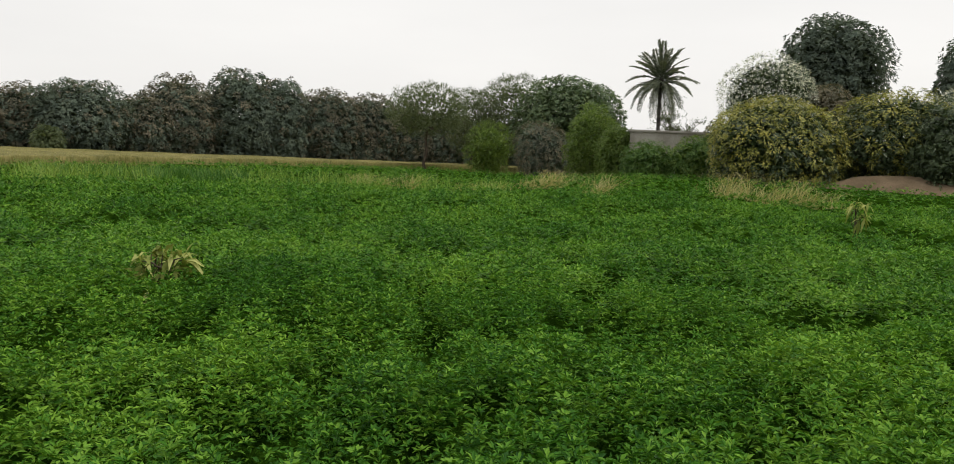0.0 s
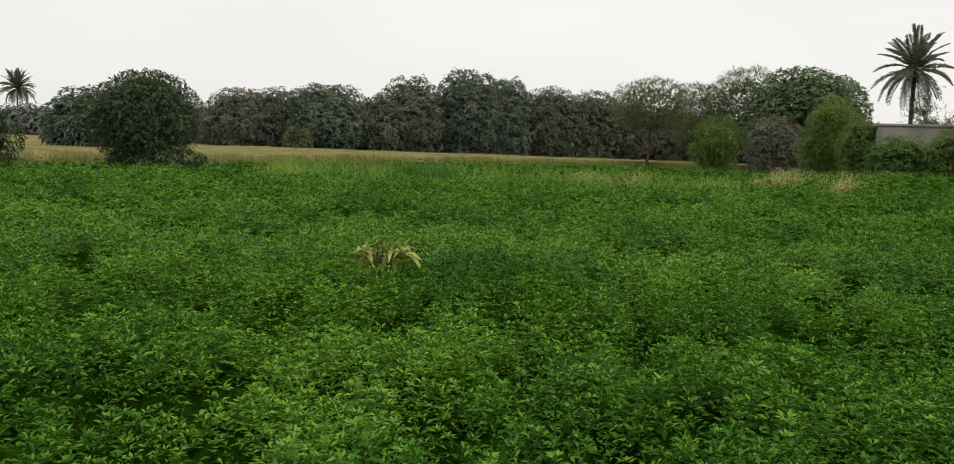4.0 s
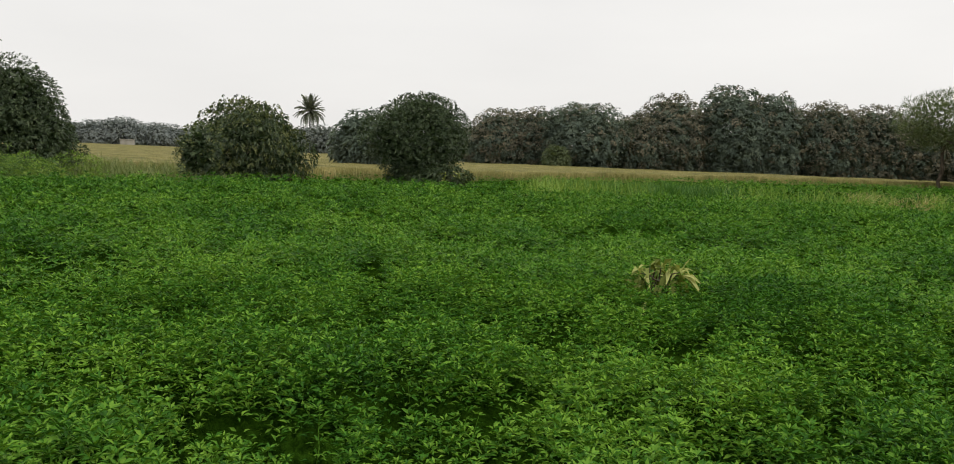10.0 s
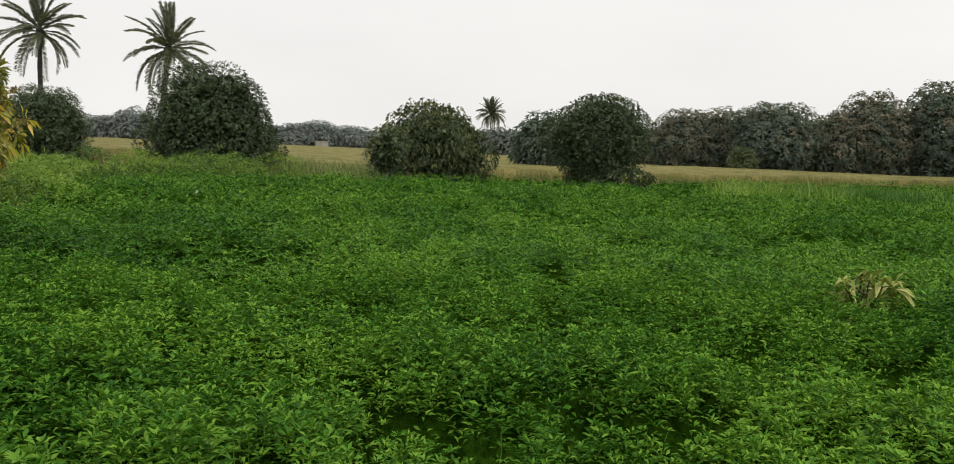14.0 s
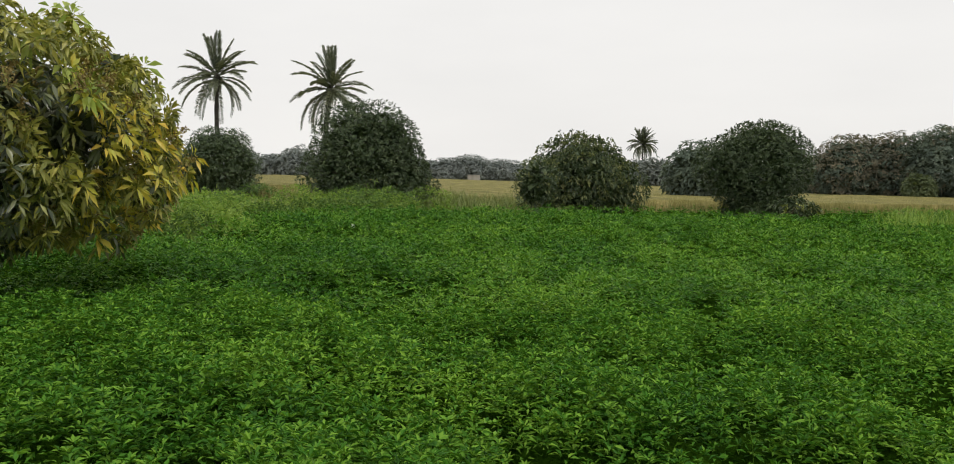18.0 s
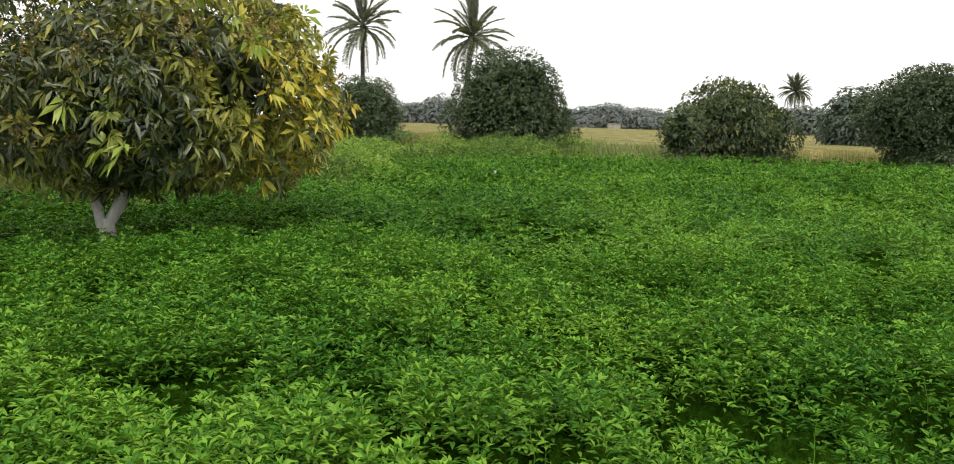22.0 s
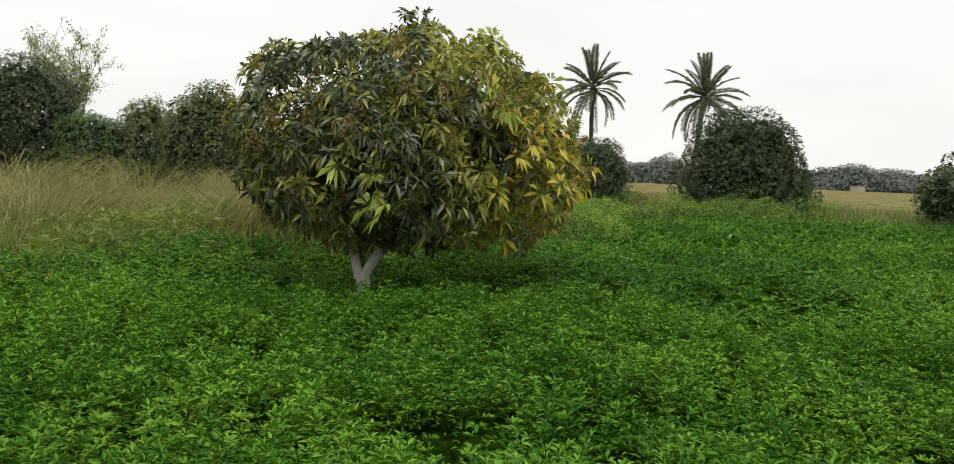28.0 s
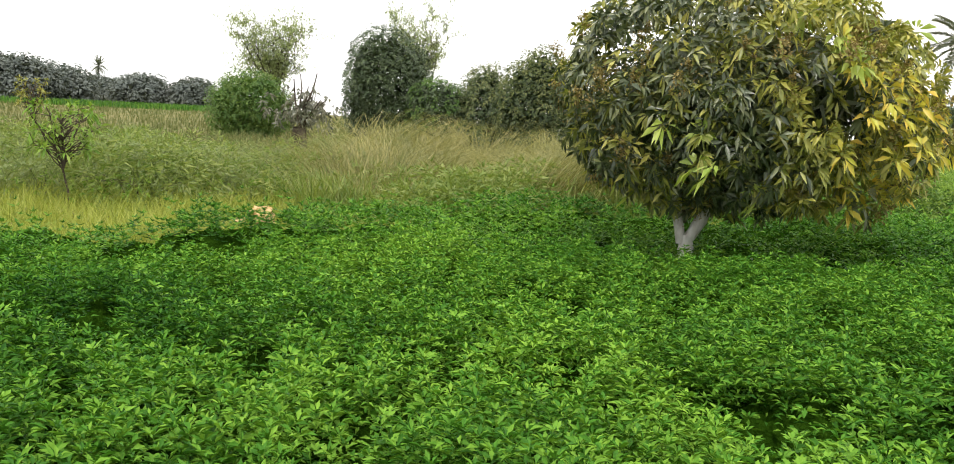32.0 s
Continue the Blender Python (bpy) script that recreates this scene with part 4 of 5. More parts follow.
for b, d, wd, h, rust in GROVE:
    tree("grove_mango_tree", spot(b, d), wd * 1.12, h * 0.95, M_GROVE, "mature mango tree flushed with rusty blossom" if rust else "mature dark green mango tree", low=0.0, trunk=0.25, category="mango tree", group="grove beyond the wheat",
         mat2=M_GROVE_RUST, share2=0.6 if rust else 0.12, high2=0.6, label2="rusty brown blossom over the leaves", **FAR)
for b, d, wd, h in ((33.5, 118, 7, 5.4), (29.8, 112, 8, 6.4), (23.6, 114, 8, 6.6), (17.8, 122, 9, 8.2), (11.8, 126, 9, 8.4), (8.6, 128, 9, 8.0), (4.0, 130, 9, 8.0), (0.5, 128, 9, 8.2), (-2.6, 116, 10, 7.6), (-5.5, 114, 10, 7.2), (-9.0, 104, 9, 5.2)):
    tree("grove_mango_tree", spot(b, d), wd, h, M_GROVE, "mango tree deep in the grove", low=0.0, trunk=0.25, category="mango tree", group="grove beyond the wheat", limbs=2, **dict(FAR, each=16))
tree("round_shrub", spot(27.1, 91), 2.9, 3.0, M_FEATHER, "small round grey-green shrub before the grove", 0.3, 0.4, 14, low=0.02, trunk=0.06, category="shrub", slim=0.4)

# trees towards the farmyard
WISPY = dict(leaf=0.30, pad=0.62, each=34, slim=0.15, droop=-0.1, flat=1.0, up=1.0, lift=0.9, inner=0.25, deep=0.3)
BUSHY = dict(leaf=0.16, pad=0.3, each=22, slim=0.42, droop=0.2, flat=1.0, up=0.7, cover=1.25)
tree("thorn_tree", spot(3.7, 88), 7.2, 8.6, M_FEATHER, "feathery thorn tree standing alone at the wheat's edge", low=0.40, trunk=0.15, cover=2.0, **WISPY)
tree("thorn_tree", spot(0.6, 100), 5.6, 9.8, M_FEATHER, "tall feathery thorn tree", low=0.15, trunk=0.17, cover=1.9, **WISPY)
tree("thorn_tree", spot(-1.9, 98), 7.4, 11.4, M_FEATHER, "tall spreading thorn tree", low=0.1, trunk=0.2, cover=1.9, **WISPY)
tree("broad_tree", spot(-6.0, 92), 12.0, 10.8, M_DOME, "broad dark green tree with a domed crown in layers", low=0.06, trunk=0.26, **dict(FAR, leaf=0.32, pad=0.62, up=1.3))
tree("small_thorn_tree", spot(-0.6, 84), 4.4, 4.8, M_LIGHTGREEN, "small light green thorn tree", low=0.05, trunk=0.08, cover=1.4, **dict(WISPY, inner=0.6))
tree("rusty_bush", spot(-4.3, 78), 5.6, 5.2, M_GROVE, "rust-brown mango bush at the field's end", low=0.0, trunk=0.12, category="bush", mat2=M_GROVE_RUST, share2=0.75, label2="rusty brown new leaves", **BUSHY)
tree("green_thicket", spot(-7.4, 72), 4.8, 6.2, M_LIGHTGREEN, "tall light green thicket", low=0.02, trunk=0.10, category="bush", cover=1.3, **dict(WISPY, inner=0.5, leaf=0.2, pad=0.42, slim=0.32, droop=0.1, lift=0.5))
tree("green_thicket", spot(-9.3, 66), 3.4, 4.4, M_LIGHTGREEN, "green thicket beside the farm wall", low=0.0, trunk=0.08, category="bush", **BUSHY)
tree("leafy_shrub", spot(-11.2, 57), 3.6, 2.5, M_WEED, "leafy green shrub before the farm wall", low=0.0, trunk=0.06, category="shrub", group="shrubs before the wall", deep=0.4, **BUSHY)
tree("leafy_shrub", spot(-14.4, 56), 4.0, 3.0, M_WEED, "leafy green shrub with light tips before the farm wall", low=0.0, trunk=0.06, category="shrub", group="shrubs before the wall", deep=0.4, mat2=M_LIGHTGREEN, share2=0.5, label2="light green shoots", **BUSHY)
tree("rusty_bush", spot(-15.6, 58), 2.4, 4.2, M_GROVE_RUST, "brown bush beside the mango trees", low=0.0, trunk=0.06, category="bush", **BUSHY)
airy_tree("thorn_tree", spot(-13.2, 84), 5.0, 7.6, M_FEATHER, "thin feathery tree behind the palm", 0.14, 1400, 6, 0.4, 0.1)
tree("mango_tree", spot(-19.0, 50), 7.6, 5.2, M_DARK, "broad mango tree with yellow-green new leaves", low=0.02, trunk=0.18, group="farmyard mangoes", mat2=M_OLIVE, share2=0.75, high2=0.3, label2="yellow-green new leaves", **dict(BUSHY, droop=0.35))
tree("mango_tree", spot(-25.8, 52), 7.2, 5.6, M_DARK, "mango tree with yellowing top leaves", low=0.06, trunk=0.18, group="farmyard mangoes", mat2=M_OLIVE, share2=0.5, high2=0.8, label2="yellowing leaves over the top", **dict(BUSHY, droop=0.35))
tree("mango_tree", spot(-29.5, 50), 5.0, 5.0, M_DARK, "dark mango tree beside the earth mound", low=0.04, trunk=0.16, group="farmyard mangoes", **BUSHY)
tree("flowering_tree", spot(-18.7, 58), 6.4, 8.4, M_DARK, "tree covered in silvery white blossom", low=0.2, trunk=0.16, deep=0.25, mat2=M_WHITEFLOWER, share2=0.9, label2="silvery white blossom", **dict(BUSHY, each=16, slim=0.3, leaf=0.16, lift=0.7, inner=0.6))
tree("tall_tree", spot(-22.3, 70), 7.6, 13.0, M_GROVE, "tall dark tree with a rounded head", low=0.34, trunk=0.3, deep=0.25, **dict(FAR, leaf=0.22, pad=0.4))
tree("rusty_bush", spot(-22.0, 58), 3.2, 6.6, M_GROVE_RUST, "brown leafy bush under the tall tree", low=0.3, trunk=0.08, category="bush", **BUSHY)
tree("rusty_bush", spot(-23.0, 62), 5.0, 5.0, M_GROVE, "dense brown bush between the mango trees", low=0.0, trunk=0.08, category="bush", mat2=M_GROVE_RUST, share2=0.6, label2="brown new leaves", **BUSHY)
tree("tall_tree", spot(-30.6, 62), 6.5, 11.0, M_GROVE, "tall dark tree at the yard's edge", low=0.2, trunk=0.25, **dict(FAR, leaf=0.22, pad=0.4))
tree("flowering_tree", spot(-28.6, 56), 2.6, 6.2, M_DARK, "thin tree with pale silvery leaves", low=0.15, trunk=0.1, mat2=M_WHITEFLOWER, share2=0.8, label2="pale silvery leaves", **dict(BUSHY, inner=0.3, cover=0.9))

# trees behind the tall grass
airy_tree("poplar_tree", spot(114.4, 58), 6.6, 8.4, M_POPLAR, "thin light green tree with open branches", 0.13, 6200, 5, 0.30, 0.09, 3)
airy_tree("poplar_tree", spot(104.6, 60), 5.8, 9.4, M_POPLAR, "thin light green tree behind a mango", 0.13, 6200, 5, 0.40, 0.10, 3)
BACK = dict(leaf=0.14, pad=0.2, each=16, slim=0.36, droop=0.3, flat=0.9, up=0.5, cover=1.25, deep=0.4)
tree("leafy_bush", spot(115.7, 46), 4.6, 3.4, M_WEED, "dense mid-green bush behind the grass", low=0.03, trunk=0.08, category="bush", mat2=M_LIGHTGREEN, share2=0.35, high2=0.5, label2="lighter green tips", **dict(BACK, pad=0.18, leaf=0.12))
tree("mango_tree", spot(107.0, 48), 5.4, 6.5, M_DARK, "tall dark mango tree behind the grass", low=0.02, trunk=0.16, group="mangoes behind the grass", **BACK)
tree("mango_tree", spot(103.2, 46), 4.0, 3.9, M_DARK, "low green mango tree", low=0.0, trunk=0.12, group="mangoes behind the grass", mat2=M_WEED, share2=0.5, high2=0.5, label2="fresh green leaves", **BACK)
tree("mango_tree", spot(100.3, 45), 3.6, 4.7, M_DARK, "mango tree with yellow and brown new growth", low=0.0, trunk=0.12, group="mangoes behind the grass", mat2=M_DARK_OLIVE, share2=0.7, high2=0.8, label2="yellow and brown new growth", **BACK)
tree("mango_tree", spot(96.6, 42), 4.8, 5.2, M_DARK, "rounded mango tree with bright leaves on top", low=0.0, trunk=0.14, group="mangoes behind the grass", mat2=M_DARK_OLIVE, share2=0.6, high2=0.9, label2="bright olive leaves on top", **BACK)
tree("mango_tree", spot(90.8, 46), 5.0, 4.0, M_DARK, "dark mango tree behind the near mango", low=0.0, trunk=0.14, group="mangoes behind the grass", **BACK)

# far woods: bearing, distance, width, height
WOODS = [(74, 215, 14, 8), (70.2, 225, 12, 9), (68.2, 220, 9, 8.5), (66.8, 215, 8, 11), (65, 230, 12, 8), (62, 235, 16, 8), (58.7, 230, 12, 8.4), (56.6, 228, 11, 8.6), (55.2, 226, 9, 10.2), (53.2, 232, 12, 8.8), (51, 235, 13, 7.6),
         (48.6, 232, 13, 8.6), (45.5, 170, 9, 6.4), (43.2, 168, 10, 7.2), (41.6, 172, 8, 5.2), (39.2, 165, 9, 5.2), (34.6, 160, 10, 6.4)]
WOODS2 = [(131.5, 165, 13, 10.2), (129.4, 160, 11, 9.4), (127.4, 170, 10, 8.4), (125.6, 200, 12, 7.6), (123.9, 185, 8, 6.8), (122.6, 176, 9, 8.0), (119.5, 172, 7.6, 7.4), (117.0, 250, 16, 5.0), (121.2, 270, 16, 5.0), (134, 165, 12, 10)]
# trees past 200 m take the paler of the two haze-tinted colours
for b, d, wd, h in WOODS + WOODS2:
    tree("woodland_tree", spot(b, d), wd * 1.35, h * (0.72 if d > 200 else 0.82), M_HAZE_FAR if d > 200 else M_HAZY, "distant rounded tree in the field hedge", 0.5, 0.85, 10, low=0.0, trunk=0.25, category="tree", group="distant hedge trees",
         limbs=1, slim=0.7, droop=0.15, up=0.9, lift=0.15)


# ---- farm wall, shed, mound ----
def block(name, size, mat, parent, at=(0, 0, 0), bevel=0.03, label=""):
    bm = bmesh.new()
    bmesh.ops.create_cube(bm, size=1, matrix=Matrix.Translation(at) @ Matrix.Diagonal((*size, 1)))
    bmesh.ops.bevel(bm, geom=bm.edges[:], offset=bevel, segments=2, affect="EDGES")
    me = bpy.data.meshes.new(name)
    bm.to_mesh(me)
    bm.free()
    me.materials.append(mat)
    return child(name, me, parent, label)


def farm_building(place, heading, w, d, h):
    top = thing("farm_building", place, "plain grey plastered farm building with a flat roof", "building")
    top.matrix_basis = Matrix.Translation(place) @ pose(0, 0, 0, 0, 0, heading)
    for s in (-1, 1):
        block("wall", (w, 0.23, h), M_WALL, top, (0, s * (d / 2 - 0.115), h / 2 - 0.1))
        block("wall", (0.23, d - 0.47, h), M_WALL, top, (s * (w / 2 - 0.116), 0, h / 2 - 0.1))
    block("roof", (w + 0.3, d + 0.3, 0.16), M_WALL, top, (0, 0, h - 0.02), label="flat concrete roof slab")
    return top


farm_building(spot(-12.8, 66), -12, 6.4, 4.5, 3.6)
farm_building(spot(54.9, 218), 55, 3.2, 3.0, 1.9)

n = 40
u, a = np.meshgrid(np.linspace(0, 1, 14), np.linspace(0, 2 * np.pi, n, endpoint=False), indexing="ij")
mx, my = np.cos(a) * u * 5.6, np.sin(a) * u * 2.4
mz = 1.15 * (1 - u ** 2.2) * (0.85 + 0.25 * wave(mx, my, 2.2, 4.0)) - 0.12 * (u > 0.99) + 0.04 * rng.normal(size=u.shape)
k = np.arange(u.size).reshape(u.shape)
k2 = np.roll(k, -1, 1)
q = np.stack([k[:-1], k[1:], k2[1:], k2[:-1]], -1).reshape(-1, 4)
mound = new("earth_mound", mesh_of("earth_mound", np.stack([mx, my, mz], -1).reshape(-1, 3), q, np.full(len(q), 4), M_SOIL))
mound.matrix_basis = Matrix.Translation(spot(-27.2, 48.5)) @ pose(0, 0, 0, 0, 0, -27)
tagged(mound, "low mound of bare brown earth under the trees", "mound")


# ---- grasses and weeds ----
rng = np.random.default_rng(33)
def thicket(name, spots, mat, label, height, width, lean=0.45, bow=0.35, segs=4, drift=None):
    height = height * (0.6 + 0.75 * patchy(spots[:, 0], spots[:, 1], 1.4, 5))
    v, t = blades(spots, height, width, lean, bow, segs, drift)
    return tagged(new(name, tri_mesh(name, v, t, mat)), label, "grass", kind="stuff")


def clumped(count, clumps, b0, b1, r0, r1, tight=0.35):
    """Feet gathered in clumps over a stretch of land."""
    cb, cr = rng.uniform(b0, b1, clumps), rng.uniform(r0, r1, clumps)
    pick = rng.integers(clumps, size=count)
    c = feet(cb, cr)[pick]
    size = rng.uniform(0.65, 1.25, clumps)[pick]
    c = c + rng.normal(size=(count, 3)) * np.array([tight, tight, 0])
    c[:, 2] = land(c[:, 0], c[:, 1])
    rr = np.hypot(c[:, 0], c[:, 1])
    ok = rr > crop_edge(bearing_of(c[:, 0], c[:, 1])) + 0.1
    return c[ok], size[ok]


def swept(s):
    """Wind-laid lean, turning slowly over the ground."""
    a = 0.4 + 5.4 * patchy(s[:, 0], s[:, 1], 1.3, 4)
    return np.stack([np.cos(a), np.sin(a), 0 * a], -1) * 0.7


s, g = clumped(13000, 46, 91.5, 109.5, 13.4, 18.5, 0.28)
thicket("tall_dry_grass", s, M_TAWNY, "tall arching tawny grass gone to seed", g * rng.uniform(0.75, 2.2, len(s)), 0.0145, 0.45, 0.66, 4, swept(s))
s, g = clumped(10000, 60, 91, 109.5, 17.5, 24, 0.32)
thicket("tall_dry_grass", s, M_TAWNY, "tall tawny grass further back", g * rng.uniform(1.0, 2.4, len(s)), 0.018, 0.45, 0.6, 3, swept(s))
s, g = clumped(13000, 110, 88, 110, 12.4, 18, 0.3)
thicket("green_undergrass", s, M_GRASS, "green grass at the foot of the tawny grass", g * rng.uniform(0.45, 1.15, len(s)), 0.017, 0.6, 0.4, 3)
s, g = clumped(13000, 150, 106, 138, 15.0, 27, 0.3)
thicket("tall_green_grass", s, M_GRASS, "tall rank green grass beside the crop", g * rng.uniform(0.4, 0.85, len(s)), 0.017, 0.6, 0.45, 3, swept(s))
s, g = clumped(11000, 64, 106, 138, 15.6, 27, 0.36)
thicket("feathery_grass", s, M_REED, "greyish green feathery grass tussocks", g * rng.uniform(0.65, 1.1, len(s)), 0.018, 0.6, 0.5, 3, swept(s))
s, g = clumped(9000, 90, 104, 140, 26, 42, 0.6)
thicket("rough_pasture", s, M_PALE, "rough pale grass behind the weeds", g * rng.uniform(0.35, 0.8, len(s)), 0.035, 0.5, 0.35, 2)
s, g = clumped(5500, 150, 56, 86, 15, 38, 0.4)
thicket("weedy_grass", s, M_MARGIN, "mixed green and dry grass on the field margin", g * rng.uniform(0.4, 0.9, len(s)), 0.022, 0.6, 0.4, 3)
s, g = clumped(7000, 70, 46, 66, 32, 41, 0.5)
thicket("dry_margin_grass", s, M_REED, "dry greyish grass between crop and wheat", g * rng.uniform(0.7, 1.2, len(s)), 0.028)
n = 26000
b = rng.uniform(84, 138, n)
r = crop_edge(b) + 6.5 * rng.random(n) ** 1.2
v, t = blades(feet(b, r), rng.uniform(0.22, 0.52, n), 0.016, 0.7, 0.3, 1)
tagged(new("short_grass", tri_mesh("short_grass", v, t, M_SHORT)), "short yellowish green grass along the crop's edge", "grass", kind="stuff")
n = 5000
s = feet(rng.uniform(15.5, 27.5, n), rng.uniform(33, 39, n))
v, t = blades(s, rng.uniform(0.55, 0.95, n), 0.05, 0.3, 0.2, 2)
tagged(new("fodder_patch", tri_mesh("fodder_patch", v, t, M_GREENFIELD)), "patch of taller dark green fodder in the crop", "crop", kind="stuff")


# lanky grass standing above the crop along the low bund
cb, cr = rng.uniform(-2, 29, 60), rng.uniform(28, 40, 60)
pick = rng.integers(60, size=2600)
s = feet(cb, cr)[pick] + rng.normal(size=(2600, 3)) * np.array([0.42, 0.42, 0])
s[:, 2] = land(s[:, 0], s[:, 1])
v, t = blades(s, rng.uniform(0.6, 1.35, 2600), 0.032, 0.4, 0.3, 3)
tagged(new("lanky_grass", tri_mesh("lanky_grass", v, t, M_MARGIN)), "lanky light green grass standing above the alfalfa", "grass", kind="stuff")


def weeds(name, spots, mat, label, height, leaf):
    n = len(spots)
    parts = []
    for k in range(5):
        h = height * rng.uniform(0.25, 1.0, n)
        a = rng.uniform(0, 2 * np.pi, n)
        p = spots + np.stack([np.cos(a) * 0.12, np.sin(a) * 0.12, h], -1)
        parts.append(rosettes(p, unit(np.stack([np.cos(a), np.sin(a), 0.8 + 0 * a], -1)), 4, leaf, leaf * 0.34, 0.35))
    v, t = join(parts)
    return tagged(new(name, tri_mesh(name, v, t, mat)), label, "weeds", kind="stuff")


s, g = clumped(2000, 80, 60, 86, 15, 30, 0.45)
weeds("broadleaf_weeds", s, M_WEED, "broad-leaved green weeds on the field margin", 0.7, 0.11)
# bushy weeds beyond the crop: bearing range, distance range, how many
def weed_bush(place, wd, h, mat, label, group):
    return tree("weed_bush", place, wd, h, mat, label, 0.12, 0.18, 14, 0.9, 0.0, 0.012, None, "weeds", group, limbs=3, slim=0.24, droop=0.35, flat=0.8, deep=0.5, lift=0.8, inner=0.0, tri=True)


for i in range(46):
    b = 106 + 31 * rng.random()
    d = crop_edge(b) + 5.0 + 12 * rng.random() ** 1.3
    weed_bush(spot(b, d), rng.uniform(1.1, 2.3), rng.uniform(0.6, 1.15), (M_REED, M_GRASS, M_GRASS, M_REED)[i % 4], "bushy grey-green weed among the tall grass" if i % 4 in (0, 3) else "bushy green weed among the tall grass", "weeds beyond the crop")
for i in range(28):
    b = 90 + 14 * rng.random()
    weed_bush(spot(b, crop_edge(b) + 0.7 + 2.0 * rng.random()), rng.uniform(0.9, 1.7), rng.uniform(0.45, 0.95), M_GRASS, "green weed at the foot of the tawny grass", "weeds beyond the crop")
for i in range(70):
    b = 57 + 29 * rng.random()
    weed_bush(spot(b, crop_edge(b) + 0.6 + 9 * rng.random()), rng.uniform(1.0, 2.2), rng.uniform(0.6, 1.1), (M_WEED, M_MARGIN, M_MARGIN)[i % 3], "low green weed on the field margin", "weeds on the margin")
s, g = clumped(1200, 70, 84, 134, 13, 22, 0.45)
weeds("broadleaf_weeds", s, M_MARGIN, "broad-leaved green weeds among the tall grass", 0.5, 0.07)


def grass_tuft(bearing, dist, height, width, count, mat, label):
    n = count
    foot = rng.normal(size=(n, 3)) * np.array([width * 0.28, width * 0.28, 0])
    hh = height * (0.3 + 0.85 * rng.random(n) ** 1.4)
    v, t = blades(foot, hh, 0.014 * max(1, dist / 24), 0.85, 0.5, 5, np.array([0.22, -0.1, 0]))
    ob = new("grass_tuft", tri_mesh("grass_tuft", v, t, mat))
    ob.matrix_basis = Matrix.Translation(spot(bearing, dist))
    return tagged(ob, label, "grass tuft", "tufts along the low bund")


for b, d, h, wd, c in ((-8.2, 29.5, 1.2, 0.8, 260), (-7.4, 31, 1.0, 0.7, 160), (-4.9, 38.5, 1.25, 1.4, 420), (-3.6, 38, 0.9, 0.9, 200), (-16.6, 31.5, 1.35, 1.3, 300), (-18.6, 30.0, 0.95, 1.3, 220), (-20.4, 29.5, 1.25, 1.1, 300),
                       (-22.0, 29.0, 0.9, 1.2, 260), (7.9, 36, 0.85, 1.1, 260), (6.4, 35, 0.75, 0.9, 180), (4.6, 35, 0.95, 0.6, 180), (0.6, 34, 0.7, 0.9, 160), (-1.4, 34, 0.8, 0.9, 160)):
    grass_tuft(b, d, h * 1.5, wd, int(c * 0.85), M_STRAW, "dry tawny grass tuft standing in the crop")
for b, d, h, wd, c in ((20.7, 26.5, 0.75, 0.5, 90), (13.5, 30, 0.8, 0.8, 110), (12.0, 31, 0.75, 0.7, 90), (10.6, 30, 0.7, 0.5, 60), (22.6, 31, 0.6, 1.4, 120), (26.0, 28, 0.65, 0.5, 60), (29.5, 26, 0.7, 0.4, 50)):
    grass_tuft(b, d, h * 1.2, wd, int(c * 1.3), M_GRASS, "green grass tuft standing in the crop")


# ---- saplings in the crop ----
def sapling(name, place, height, width, whorls, mat, label, leaf, stem=0.012, droop=0.8, each=7):
    top = thing(name, place, label, "sapling")
    tip = (rng.normal() * 0.05, rng.normal() * 0.05, height * 0.92)
    runs = [(bend((0, 0, -0.05), tip, 0, 6, 0.03), np.linspace(stem * 1.4, stem * 0.6, 6))]
    p = []
    for i in range(whorls):
        a = rng.uniform(0, 2 * np.pi)
        e = np.array([math.cos(a) * width / 2 * rng.uniform(0.3, 1), math.sin(a) * width / 2 * rng.uniform(0.3, 1), height * rng.uniform(0.55, 1.0)])
        runs.append((bend((0, 0, min(e[2] * 0.9, height * rng.uniform(0.35, 0.85))), e, 0.02, 5, 0.04), np.linspace(stem * 0.7, stem * 0.35, 5)))
        p.append(e)
    child("stem", tube_mesh(name + "_stem", runs[:1], M_BARK, 6), top)
    for run in runs[1:]:
        child("twig", tube_mesh(name + "_twig", [run], M_BARK, 5), top)
    p = np.array(p)
    child("foliage", tri_mesh(name + "_leaves", *rosettes(p, unit(p * np.array([1, 1, 0]) + np.array([0, 0, 0.3])), each, leaf, leaf * 0.26, droop, True), mat), top)
    return top


rng = np.random.default_rng(35)
sapling("wilted_sapling", spot(20.6, 7.4), 0.74, 0.50, 24, M_WILT, "wilted young mango with pale drooping leaves in the crop", 0.18, 0.012, 0.7, 6)
sapling("mango_sapling", spot(-24.2, 18.5), 1.05, 0.55, 9, M_WILT, "young mango sapling with drooping leaves in the crop", 0.22, 0.013, 0.8, 6)
sapling("mango_sapling", spot(34.3, 34.0), 0.85, 0.9, 8, M_WILT, "pale young sapling before the dark mango", 0.2, 0.012, 0.6, 6)
sapling("mango_sapling", spot(61.9, 30.5), 1.3, 1.1, 10, M_WEED, "leafy pale sapling before the round mango", 0.2, 0.014, 0.5, 7)
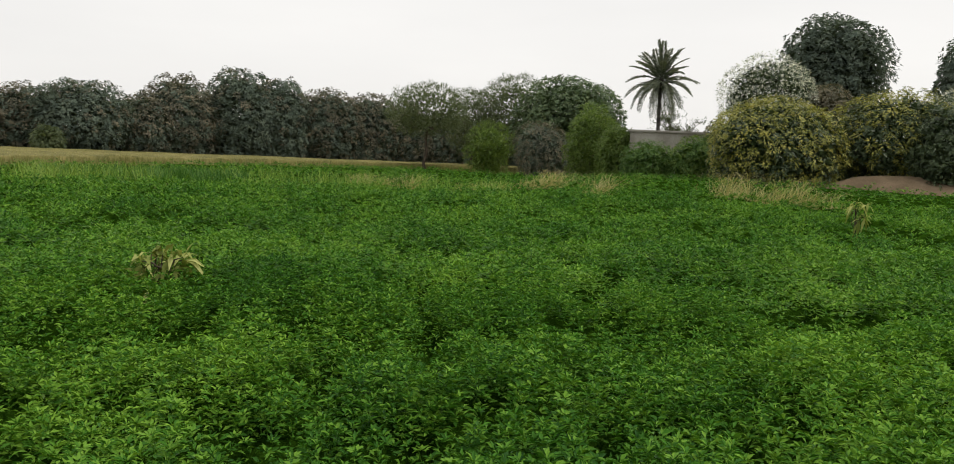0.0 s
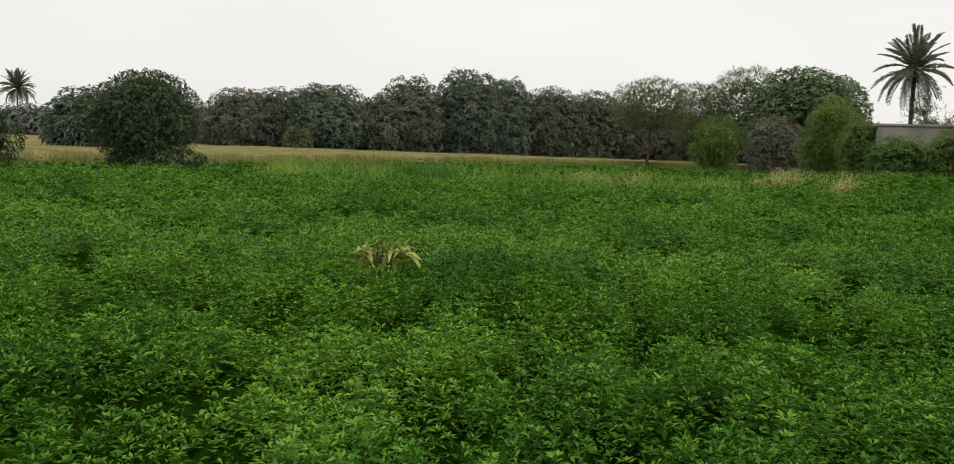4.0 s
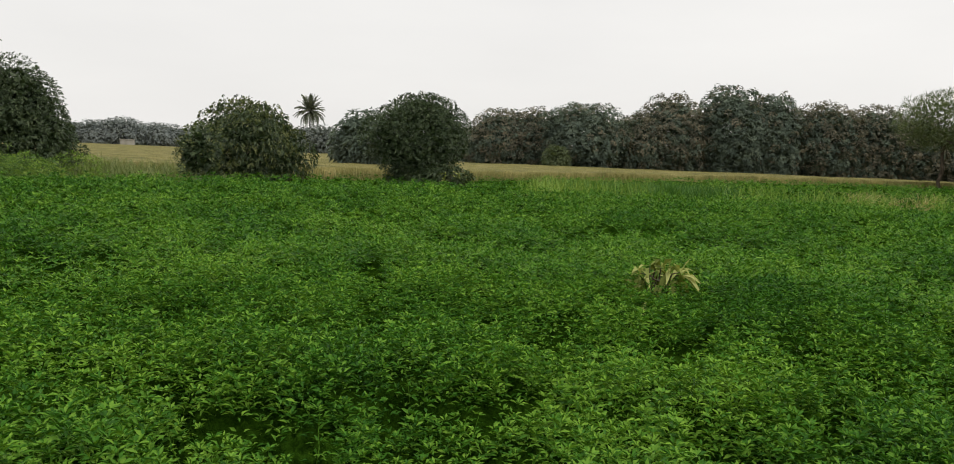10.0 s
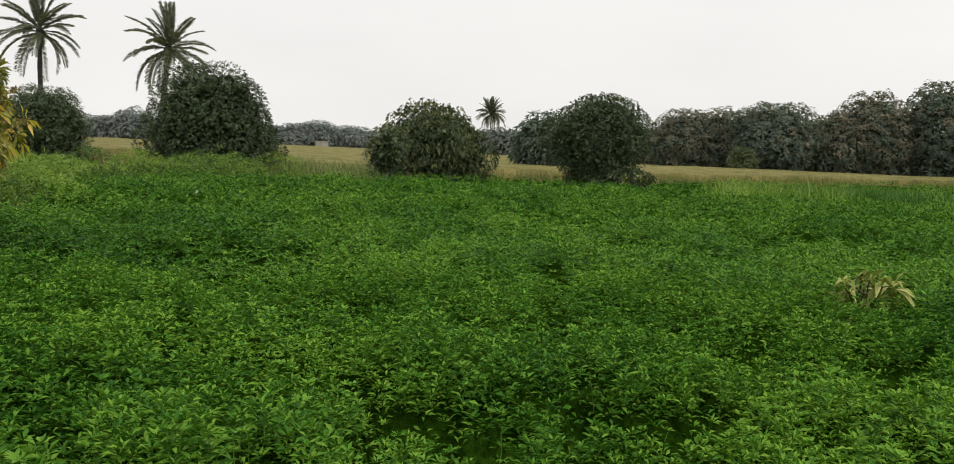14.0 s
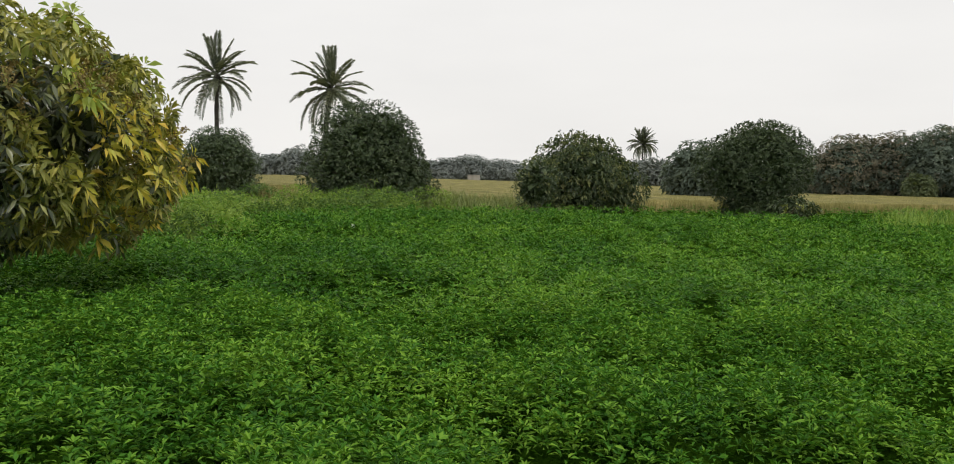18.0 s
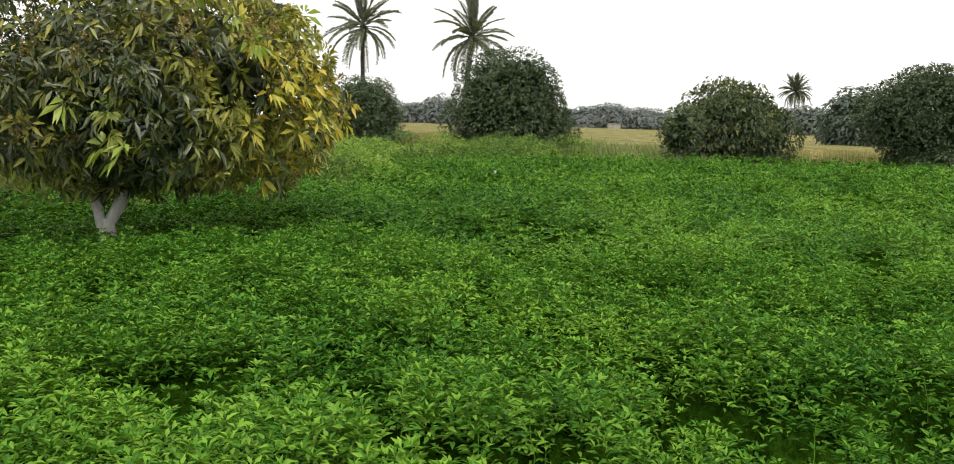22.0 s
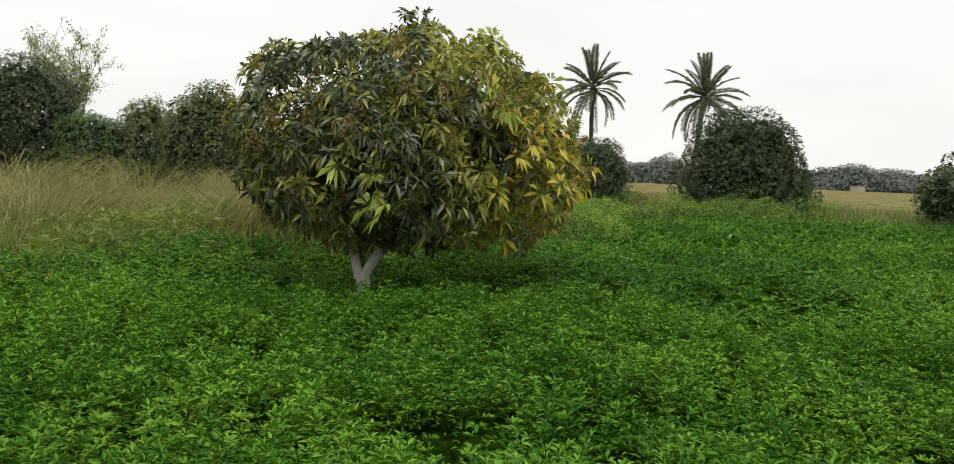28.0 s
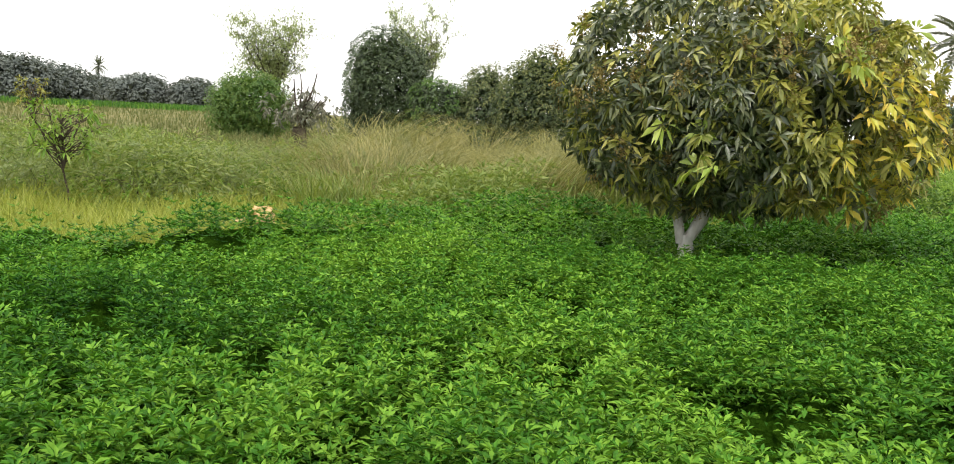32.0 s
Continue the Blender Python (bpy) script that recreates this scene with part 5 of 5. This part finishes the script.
sapling("mango_sapling", spot(125.4, 13.9), 1.5, 1.1, 60, M_MARGIN, "leafy green sapling standing among the weeds", 0.15, 0.014, 0.4, 9)
sapling("yellow_sapling", spot(128.0, 34), 2.3, 1.2, 34, M_OLIVE, "yellowing sapling standing above the grass", 0.2, 0.025, 0.35, 10)


# ---- pollarded trunk with withered leaves ----
def pollard(place):
    top = thing("pollarded_tree", place, "cut-back tree with withered grey leaves and bare sticks", "tree")
    child("trunk", tube_mesh("pollard_trunk", [(bend((0, 0, -0.1), (0.05, 0.05, 1.2), 0, 7, 0.02), [0.22, 0.19, 0.18, 0.18, 0.19, 0.21, 0.16])], M_BARK, 12), top)
    p = []
    for i in range(9):
        a = rng.uniform(0, 2 * np.pi)
        e = np.array([math.cos(a) * 0.4, math.sin(a) * rng.uniform(0.3, 0.9) + 0.1, rng.uniform(1.8, 2.8)])
        child("stick", tube_mesh("pollard_stick", [(bend((0.05, 0.05, 1.12), e, 0, 5, 0.02), np.linspace(0.035, 0.014, 5))], M_BARK, 6), top)
        p += [e * u + np.array([0.05, 0.05, 1.12]) * (1 - u) for u in (0.15, 0.35, 0.5)]
    p = np.repeat(np.array(p), 4, 0) + rng.normal(size=(len(p) * 4, 3)) * np.array([0.3, 0.42, 0.15]) + np.array([0, 0, 0.12])
    child("withered_leaves", tri_mesh("pollard_leaves", *pad_leaves(p, unit(rng.normal(size=p.shape) + np.array([0, 0, 0.3])), 0.05, 9, 0.15, 0.3, 0.6, 0.6, False), M_BROWN), top, "hanging withered grey-brown leaves")


pollard(spot(112.2, 23.5))

# ---- small things ----
def stake(place, h, r, label):
    ob = new("white_stake", tube_mesh("white_stake", [(bend((0, 0, -0.1), (0.01, 0.01, h), 0, 5, 0.004), [r, r, r * 0.95, r * 0.95, r * 0.5])], M_WHITE, 8))
    ob.matrix_basis = Matrix.Translation(place)
    return tagged(ob, label, "stake")


stake(spot(62.6, 19.0), 0.52, 0.05, "short white marker stake in the crop")
stake(spot(62.9, 31.0), 0.72, 0.05, "white marker stake beside the pale sapling")


def husk_heap(place):
    top = thing("husk_heap", place, "small heap of pale orange husks on the weeds", "heap")
    for i in range(9):
        a = rng.uniform(0, 2 * np.pi)
        u, w = np.meshgrid(np.linspace(0, np.pi, 6), np.linspace(0, 2 * np.pi, 8, endpoint=False), indexing="ij")
        rad = 1 + 0.15 * rng.normal(size=u.shape)
        vv = np.stack([np.sin(u) * np.cos(w) * 0.09 * rad, np.sin(u) * np.sin(w) * 0.06 * rad, np.cos(u) * 0.045 * rad], -1).reshape(-1, 3)
        k = np.arange(48).reshape(6, 8)
        k2 = np.roll(k, -1, 1)
        q = np.stack([k[:-1], k[1:], k2[1:], k2[:-1]], -1).reshape(-1, 4)
        child("husk", mesh_of("husk", vv, q, np.full(len(q), 4), M_HUSK), top, place=pose(math.cos(a) * 0.1, rng.uniform(-0.2, 0.2), 0.03 + 0.05 * (i % 3), rng.normal() * 20, rng.normal() * 20, rng.uniform(0, 360)))


husk_heap(spot(113.7, 9.5, 0.36))
